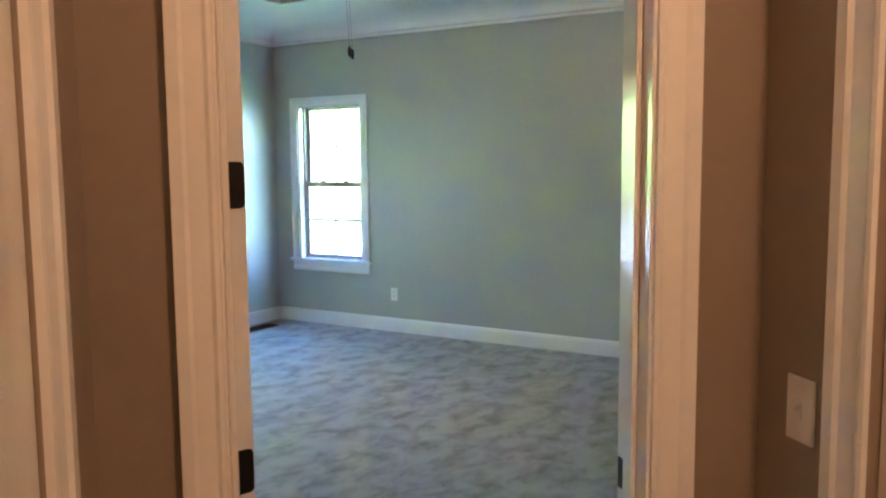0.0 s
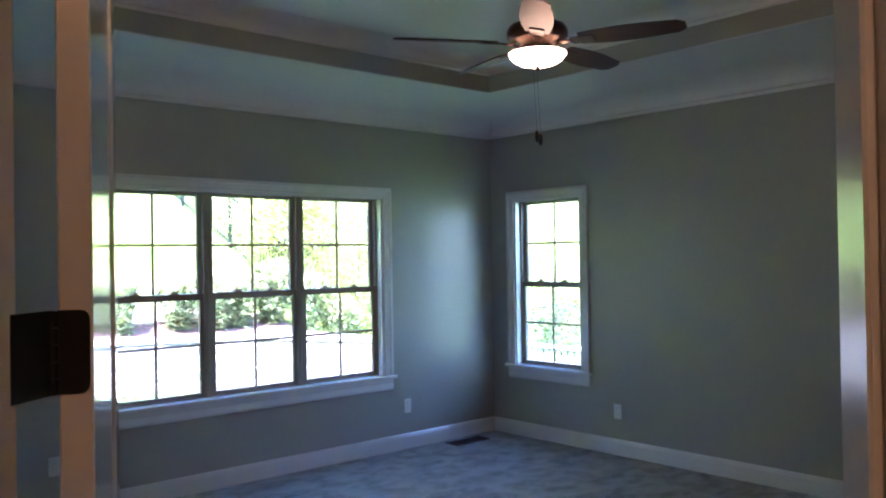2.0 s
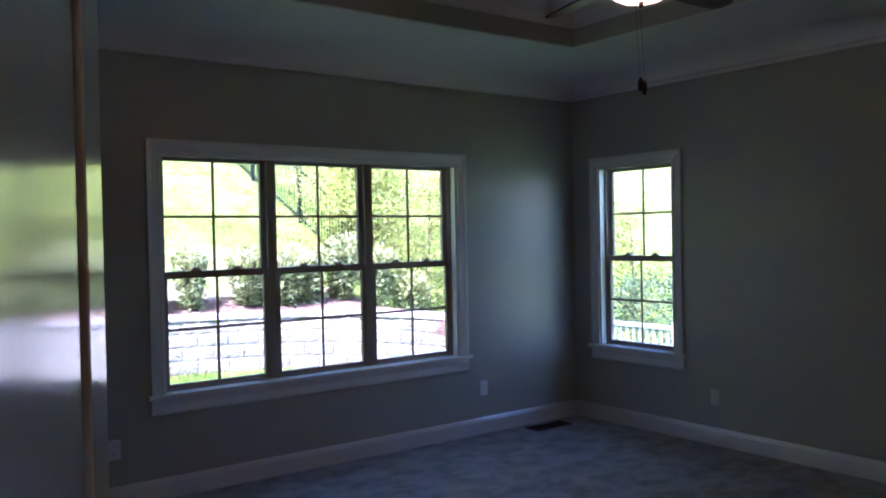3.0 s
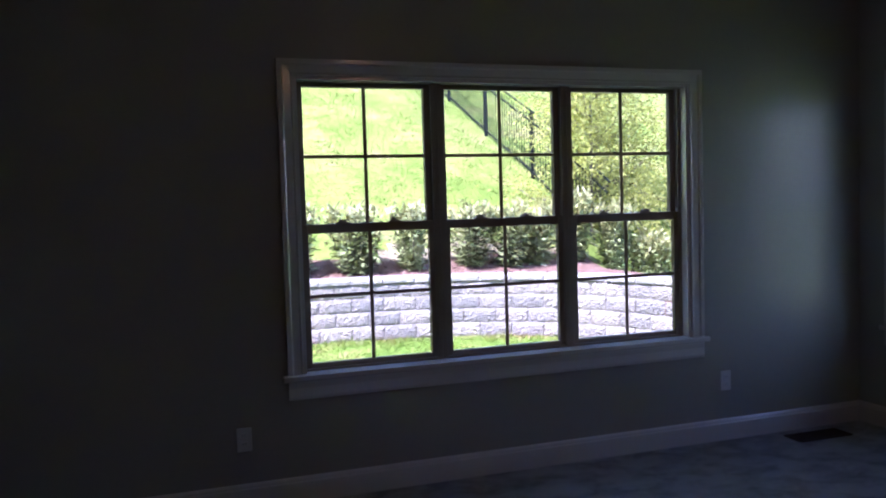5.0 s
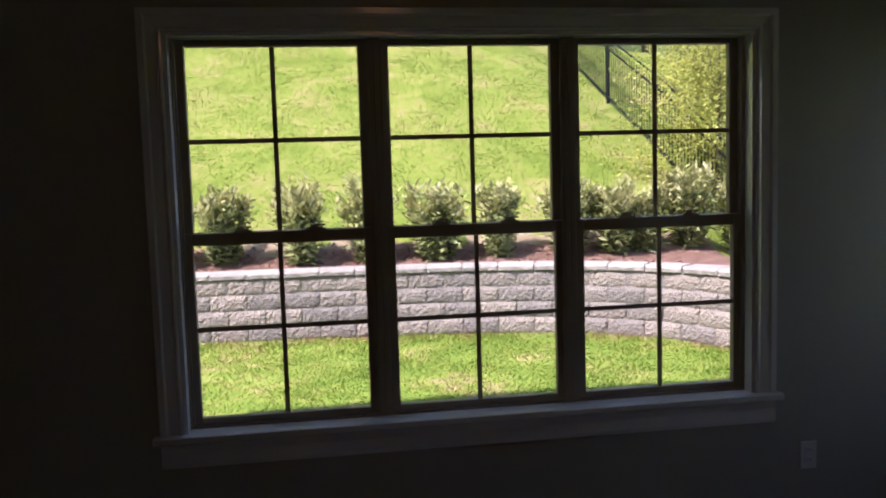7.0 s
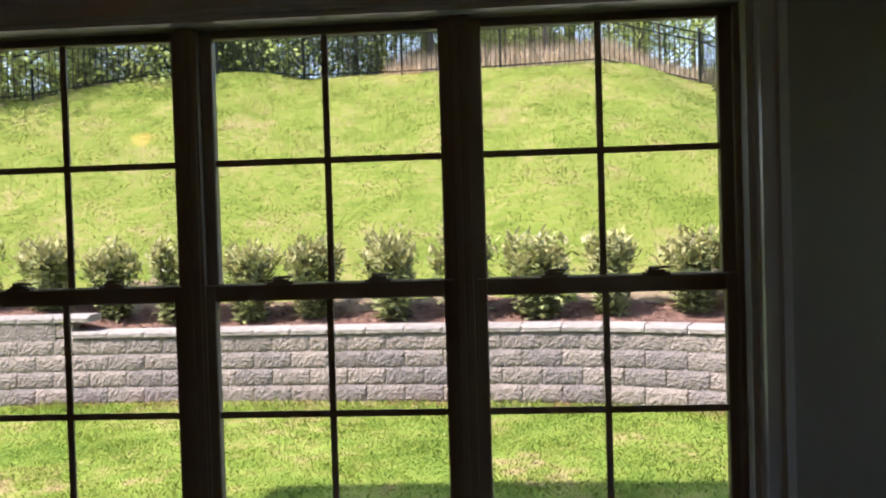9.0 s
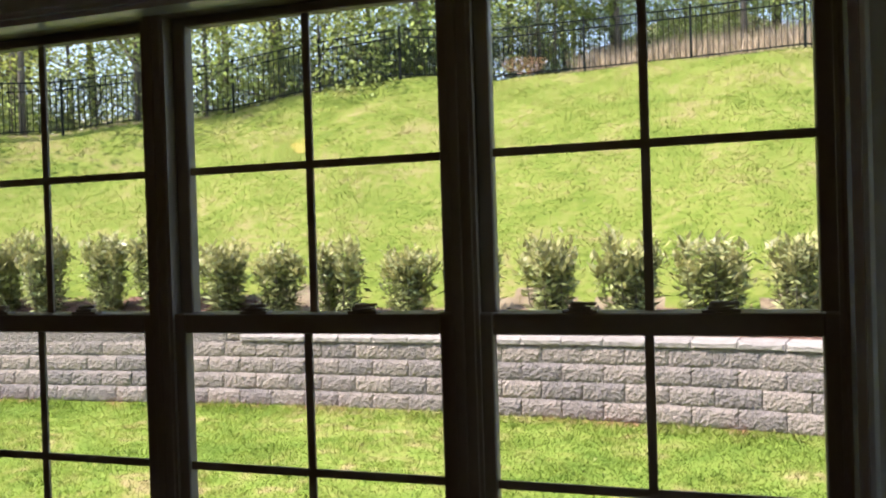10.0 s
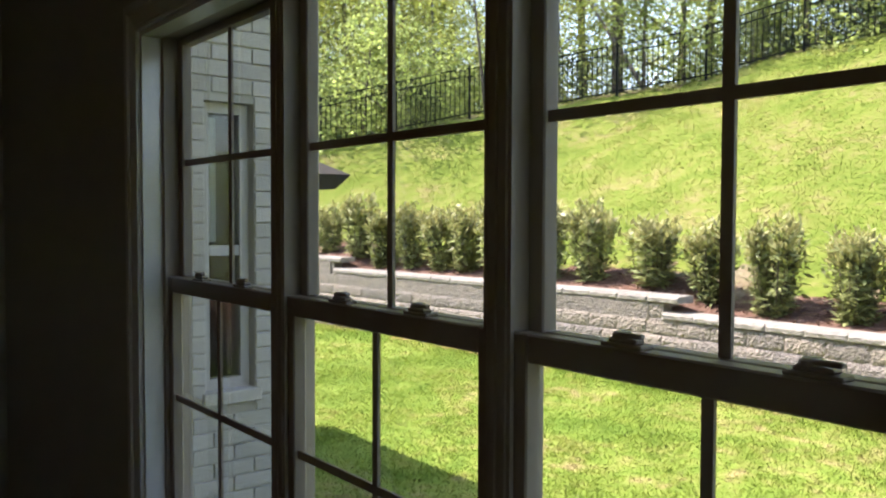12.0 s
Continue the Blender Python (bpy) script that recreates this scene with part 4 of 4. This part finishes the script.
srng = random.Random(5)
LAURELS = (3.3, 2.6, 1.92, 1.25, 0.84, 0.26, -0.66, -1.47, -2.32, -3.16, -4.15, -4.92, -5.78, -6.6, -7.4, -8.4, -9.08, -10.08, -10.8, -11.35, -12.12, -12.75, -13.5, -14.5)
for i, sx in enumerate(LAURELS):
    yy = float(slope_y(sx)) + 0.72 + srng.uniform(-0.06, 0.06)
    h = srng.uniform(0.93, 1.13)
    shrub(sx, yy, h, srng.uniform(1.0, 1.2), srng.uniform(0, 360), i % 5, "glossy green cherry laurel growing in red-brown mulch" if h < 1.05 else "tall green cherry laurel growing in red-brown mulch")


# ---- fence ----
def fence_run(fence, p0, p1, n, height=1.22):
    """Black picket fence: posts, rails and pickets between two places on the ground."""
    p0, p1 = Vector(p0), Vector(p1)
    L = (p1 - p0).length
    for k in range(n):
        a, b = p0.lerp(p1, k / n), p0.lerp(p1, (k + 1) / n)
        za, zb = float(ground_z(a.x, a.y)), float(ground_z(b.x, b.y))
        d = b - a
        ang = math.degrees(math.atan2(d.y, d.x))
        quick("post", [(-0.026, 0.026, -0.026, 0.026, za - 0.2, za + height + 0.05)], M_FENCE, fence, m=pose(a.x, a.y, 0, 0, 0, ang))
        slope = math.degrees(math.atan2(zb - za, d.length))
        fm = pose(a.x, a.y, za, 0, 0, ang) @ pose(0, 0, 0, 0, -slope, 0)
        ln = math.hypot(d.length, zb - za)
        for zr in (0.12, height - 0.22, height - 0.03):
            quick("rail", [(0, ln, -0.014, 0.014, zr - 0.013, zr + 0.013)], M_FENCE, fence, m=fm)
        bm = bmesh.new()
        np_ = max(2, int(d.length / 0.115))
        for j in range(1, np_):
            q = a.lerp(b, j / np_)
            zq = za + (zb - za) * j / np_
            box(bm, q.x - 0.0075, q.x + 0.0075, q.y - 0.0075, q.y + 0.0075, zq + 0.06, zq + height)
        part("pickets", bm, M_FENCE, fence)


fence = thing("fence", "black metal picket fence along the top of the grassy hill", "fence")
for k, spans in zip(range(len(FENCE_X) - 1, 1, -1), (4, 2, 2, 2, 2, 1)):
    fence_run(fence, (FENCE_X[k], FENCE_Y[k]), (FENCE_X[k - 1], FENCE_Y[k - 1]), spans)
fence_e = thing("fence", "black metal picket fence running down the grassy hill", "fence")
fence_run(fence_e, (2.85, 17.55), (2.85, 8.3), 4)


# ---- trees ----
def tree_meshes(seed, h, crown0, spread_, leaves, leaf, material, limbs=11, lean=0.05, trunk=0.13):
    r = np.random.default_rng(seed)
    bm = bmesh.new()
    bend = r.normal(0, lean * h, 2)
    path = [(bend[0] * t * t, bend[1] * t * t, h * t - 0.3) for t in np.linspace(0, 1, 7)]
    tube(bm, path, list(np.linspace(trunk, trunk * 0.15, 7)), 8)
    ends = []
    for k in range(limbs):
        t = crown0 + (0.97 - crown0) * (k + r.uniform(0, 0.8)) / limbs
        a = r.uniform(0, 6.283)
        ln = spread_ * (1.1 - 0.75 * t) * r.uniform(0.7, 1.25)
        b = np.array([bend[0] * t * t, bend[1] * t * t, h * t - 0.3])
        m_ = b + np.array([math.cos(a) * ln * 0.5, math.sin(a) * ln * 0.5, ln * 0.22])
        e = b + np.array([math.cos(a) * ln, math.sin(a) * ln, ln * r.uniform(0.3, 0.75)])
        tube(bm, [tuple(b), tuple(m_), tuple(e)], [trunk * 0.4 * (1.1 - t), trunk * 0.25 * (1.1 - t), 0.008], 5)
        ends.append((b, m_, e))
    wood = mesh_of("trunk", bm, M_BARK, True)
    c = []
    per = leaves // (limbs * 5)
    for b, m_, e in ends:
        for q in (m_, (m_ + e) / 2, e, e + r.normal(0, 0.35, 3), (b + m_) / 2 + r.normal(0, 0.3, 3)):
            c.append(q + r.normal(0, 1, (per, 3)) * (0.42, 0.42, 0.26) * (0.5 + spread_ / 5))
    c = np.concatenate(c)
    n = len(c)
    d = unit(r.normal(0, 1, (n, 3)) * (1, 1, 0.6))
    up = unit(r.normal(0, 0.7, (n, 3)) + (0, 0, 1))
    L = r.uniform(0.6, 1.3, n) * leaf
    return wood, cards("", c, d, up, L, L * 0.62, material, "", "")


def tree(kind, x, y, size, spin, label, category="tree", name="tree", group="woodland trees behind the fence", crown="crown"):
    ob = thing(name, label, category, group, pose(x, y, float(ground_z(x, y)), 0, 0, spin) @ Matrix.Diagonal((size, size, size, 1)))
    for nm, me in zip(("trunk", crown), kind):
        o = new(nm, me)
        o.parent = ob
    return ob


tall = [tree_meshes(300 + k, 15 + k, 0.12, 4.6, 11500, 0.12, M_LEAF, 20, 0.05, 0.13) for k in range(4)]
slim = [tree_meshes(330 + k, 11 + k, 0.14, 2.8, 5500, 0.11, M_LEAF, 16, 0.07, 0.10) for k in range(3)]
under = [tree_meshes(350 + k, 3.2, 0.05, 1.9, 3600, 0.10, M_LEAF_DK, 14, 0.05, 0.05) for k in range(3)]
tr = random.Random(11)
for k in range(50):
    x = -48 + k * 1.18 + tr.uniform(-0.6, 0.6)
    yb = float(fence_y(x))
    y = yb + tr.uniform(3.0, 20.0)
    if -27 < x < -17.5:
        y += 12.0
    kind = tr.choice(tall if tr.random() < 0.55 else slim)
    tree(kind, x, y, tr.uniform(0.85, 1.2), tr.uniform(0, 360), "tall woodland tree in fresh yellow-green spring leaf")
for k in range(30):
    tree(tr.choice(tall + slim), -27.0 - (k % 6) * 2.2 + tr.uniform(-0.8, 0.8), 7.0 + k * 0.62 + tr.uniform(-1.0, 1.0), tr.uniform(0.85, 1.15), tr.uniform(0, 360), "tall woodland tree in fresh yellow-green spring leaf")
big = tree_meshes(390, 17, 0.42, 4.2, 6000, 0.18, M_LEAF, 16, 0.05, 0.17)
bare = [tree_meshes(395 + k, 14, 0.22, 3.0, 3600, 0.14, M_LEAF, 16, 0.06, 0.085) for k in range(2)]
leaning = tree_meshes(398, 11, 0.5, 2.6, 1500, 0.13, M_LEAF, 9, 0.0, 0.11)
for x, y, tilt in ((-13.9, 15.9, -36), (-20.5, 11.5, 10), (-17.6, 14.0, -9)):
    ob = tree(leaning, x, y, 0.62, 0, "leaning dark-barked woodland tree behind the fence")
    ob.matrix_world = ob.matrix_world @ pose(0, 0, 0, 0, tilt, 0)
for x, y in ((-15.5, 16.6), (-20.5, 17.5), (-9.2, 20.6)):
    tree(big, x, y, 1.0, 40 * x, "tall woodland tree with a bare grey trunk")
for k in range(13):
    x = -33 + 2.7 * k + tr.uniform(-0.8, 0.8)
    yb = float(fence_y(x))
    tree(bare[k % 2], x, yb + tr.uniform(1.5, 5.0) + (10 if -30 < x < -17.5 else 0), tr.uniform(0.8, 1.1), tr.uniform(0, 360), "slender woodland tree with thin spring leaf")
for k in range(84):
    x = -40 + k * 0.53 + tr.uniform(-0.4, 0.4)
    yb = float(fence_y(x))
    tree(under[k % 3], x, yb + tr.uniform(1.2, 13.0), tr.uniform(0.9, 1.6) * (0.75 if x > -5 else 1.0), tr.uniform(0, 360), "dark green understorey bush behind the fence", "bush", "bush", "understorey along the fence", "foliage")
for k in range(40):
    x = -19.6 - (k % 4) * 2.3 + tr.uniform(-0.5, 0.5)
    tree(under[k % 3], x, 6.0 + k * 0.32 + tr.uniform(-0.4, 0.4), tr.uniform(0.7, 1.0) + 0.35 * (k % 4), tr.uniform(0, 360), "leafy green understorey bush behind the fence", "bush", "bush", "understorey along the fence", "foliage")
n = 8000
x = rng.uniform(-4.5, 3.5, n)
y = fence_y(x) + rng.uniform(0.3, 6.5, n)
cards("dry_brush", np.stack([x, y, ground_z(x, y) - 0.02], 1), unit(np.stack([rng.normal(0, .3, n), rng.normal(0, .3, n), np.ones(n)], 1)), unit(rng.normal(0, 1, (n, 3))), rng.uniform(0.2, 0.6, n), rng.uniform(0.012, 0.03, n), M_STRAW, "tan dead brush behind the fence", "brush")
dark_bush = [tree_meshes(360 + k, 3.2, 0.05, 1.9, 3600, 0.12, M_EVERGREEN_SHADE, 14, 0.05, 0.05) for k in range(2)]
for k, x in enumerate((-11.2, -9.9, -8.8, -7.9, -6.8, -5.6, -17.4, -15.6)):
    tree(dark_bush[k % 2], x, float(fence_y(x)) + 0.9 + 0.3 * (k % 3), 0.42 + 0.09 * (k % 3), 65 * k, "dark evergreen bush behind the black fence", "bush", "bush", "understorey along the fence", "foliage")
cyp = [tree_meshes(400 + k, 4.2, 0.03, 1.4, 15000, 0.07, M_CYPRESS, 30, 0.02, 0.07) for k in range(2)]
for k, (x, y, s) in enumerate(((3.05, 8.7, 0.8), (3.7, 9.6, 0.85), (4.1, 7.8, 0.7), (5.6, 6.4, 0.55), (7.4, 5.6, 0.6))):
    tree(cyp[k % 2], x, y, s, 70 * k, "bushy golden-green conifer at the end of the planting bed", "conifer", "conifer", "conifers beyond the wall end", "foliage")
# the first four bushes take the dark leaf in place of house shade
for k, (x, y, s) in enumerate(((4.5, 1.2, 0.36), (4.7, 2.3, 0.4), (4.6, 3.4, 0.38), (6.5, 2.4, 0.5), (8.2, 3.6, 0.65), (9.5, 5.2, 0.8), (7.6, 4.4, 0.55))):
    tree(dark_bush[k % 2] if k < 4 else under[k % 3], x, y, s, 50 * k, "green bush beyond the white railing, house shade painted into its leaves" if k < 4 else "leafy green bush beyond the white railing", "bush", "bush", "bushes beyond the railing", "foliage")

# ---- white railing seen through the single window ----
rail = thing("railing", "white painted railing standing outside on the grass", "railing")
RX, RY0, RY1, RT_ = 3.7, 0.2, 5.0, 0.30
for k in range(4):
    yy = RY0 + (RY1 - RY0) * k / 3
    quick("post", [(RX - 0.045, RX + 0.045, yy - 0.045, yy + 0.045, float(ground_z(RX, yy)) - 0.1, RT_ + 0.06)], M_RAIL, rail, bevel=0.004)
quick("top_rail", [(RX - 0.035, RX + 0.035, RY0, RY1, RT_ - 0.05, RT_)], M_RAIL, rail, bevel=0.004)
quick("bottom_rail", [(RX - 0.025, RX + 0.025, RY0, RY1, GZ + 0.07, GZ + 0.11)], M_RAIL, rail, bevel=0.004)
yy = RY0 + 0.12
while yy < RY1 - 0.08:
    quick("baluster", [(RX - 0.013, RX + 0.013, yy - 0.013, yy + 0.013, GZ + 0.11, RT_ - 0.05)], M_RAIL, rail)
    yy += 0.115

# ---- house wing outside, in whitewashed brick ----
WX, WY1, WT = -4.80, 1.33, 3.0
OY0, OY1, OZ0, OZ1 = 0.745, 1.0, 0.65, 2.08
wing = thing("house_wing", "whitewashed brick wing of the house with a narrow window", "house", kind="structure")
quick("wall", [(WX - 0.3, WX - 0.012, 0.152, OY0, GZ - 0.2, WT), (WX - 0.3, WX - 0.012, OY1, WY1 - 0.012, GZ - 0.2, WT), (WX - 0.3, WX - 0.012, OY0, OY1, GZ - 0.2, OZ0), (WX - 0.3, WX - 0.012, OY0, OY1, OZ1, WT), (-9.0, WX - 0.3, 0.152, WY1 - 0.012, GZ - 0.2, WT)], M_MORTAR, wing)
quick("roof", [(-9.0, WX + 0.05, 0.2, WY1 + 0.12, WT, WT + 0.12)], M_ROOF, wing)
wwin = quick("window", ring(OY0 + 0.002, OY1 - 0.002, OZ0 + 0.03, OZ1 - 0.002, -0.13, -0.07, 0.045, 0.05, 0.05), M_SHADED_FRAME, wing, "white narrow window frame, toned down for shade", m=Matrix(((0, 1, 0, WX), (1, 0, 0, 0), (0, 0, 1, 0), (0, 0, 0, 1))))
quick("pane", [(WX - 0.105, WX - 0.100, OY0 + 0.047, OY1 - 0.047, OZ0 + 0.08, OZ1 - 0.052)], M_GLASS, wwin)
quick("meeting_rail", [(WX - 0.12, WX - 0.08, OY0 + 0.047, OY1 - 0.047, 1.335, 1.385)], M_SHADED_FRAME, wwin)
quick("sill", [(WX - 0.13, WX + 0.03, OY0 - 0.02, OY1 + 0.02, OZ0 - 0.03, OZ0 + 0.03)], M_BRICK, wing, bevel=0.004)
quick("inner_blind", [(WX - 0.20, WX - 0.195, OY0 + 0.04, OY1 - 0.12, 1.40, OZ1 - 0.06)], M_BLIND, wwin, "pale blind behind the pane")
# dark sheet painted in for the gloom of the room behind
quick("dark_backing", [(WX - 0.298, WX - 0.292, OY0, OY1, OZ0, OZ1)], M_VENT_BACKING, wwin, "dark sheet standing in for the unlit room behind the pane")
bay = quick("bay", [(-8.4, -6.25, WY1 - 0.01, 1.95, GZ - 0.1, 1.76)], M_SIDING, wing)
bm = bmesh.new()
e0, e1, e2, e3 = [bm.verts.new(c) for c in ((-8.6, WY1, 1.82), (-5.95, WY1, 1.82), (-5.95, 2.28, 1.82), (-8.6, 2.28, 1.82))]
f0, f1, f2, f3 = [bm.verts.new(c) for c in ((-8.6, WY1, 1.72), (-6.03, WY1, 1.72), (-6.03, 2.2, 1.72), (-8.6, 2.2, 1.72))]
t0, t1 = bm.verts.new((-8.6, WY1, 2.35)), bm.verts.new((-6.9, WY1, 2.35))
for f in ((e3, e2, t1, t0), (e2, e1, t1), (e1, e0, t0, t1), (e0, e3, t0), (f0, f1, f2, f3), (e0, e1, f1, f0), (e1, e2, f2, f1), (e2, e3, f3, f2), (e3, e0, f0, f3)):
    bm.faces.new(f)
part("bay_roof", bm, M_ROOF, wing, "dark shingled hip roof over the bay")
# unseen upper storey and eaves of the main house, sized for the lawn shadow
house = thing("unseen_house_top", "unseen upper storey and dark roof added to cast the lawn shadow", "house", kind="structure")
quick("unseen_upper_wall", [(-8.8, -2.1, -6.0, 0.2, 3.12, 9.8)], M_SIDING, house)
quick("unseen_upper_roof", [(-9.0, -1.9, -6.3, 0.42, 9.8, 9.95)], M_ROOF, house)
quick("unseen_lower_roof", [(-9.0, -4.3, -10.5, 0.2, 3.10, 3.2), (-4.3, 0.35, -10.5, 0.35, 3.10, 3.12), (-9.0, -4.3, 0.2, 0.45, 2.85, 2.95)], M_ROOF, house)

# bricks of the wing
brick_meshes = []
for k in range(4):
    r = random.Random(60 + k)
    bm = bmesh.new()
    box(bm, -0.098, 0.098, 0, 0.03, 0, 0.069, 0.004)
    for v in bm.verts:
        v.co += Vector((r.uniform(-1, 1), r.uniform(-1, 1), r.uniform(-1, 1))) * 0.0012
    brick_meshes.append(mesh_of("brick", bm, M_BRICK))
course = 0
z = GZ
while z < WT - 0.07:
    y = 0.16 - (0.105 if course % 2 else 0.0)
    k = 0
    while y < WY1 - 0.01:
        y0, y1 = max(y, 0.156), min(y + 0.198, WY1)
        y1 = WY1 if WY1 - y1 < 0.07 else y1
        spans = [(y0, y1)]
        if z + 0.069 > OZ0 - 0.03 and z < OZ1:
            spans = [(max(y0, a), min(y1, b)) for a, b in ((y0, OY0 - 0.003), (OY1 + 0.003, y1))]
        for a, b in spans:
            if b - a > 0.03:
                ob = new("brick", brick_meshes[(k * 3 + course) % 4])
                ob.parent = wing
                ob.matrix_world = Matrix.Translation((WX + random.uniform(-0.002, 0.002), (a + b) / 2, z)) @ Matrix.Rotation(radians(90), 4, "Z") @ Matrix.Diagonal(((b - a) / 0.196, 0.5, 1, 1))
        y += 0.208
        k += 1
    z += 0.0775
    course += 1
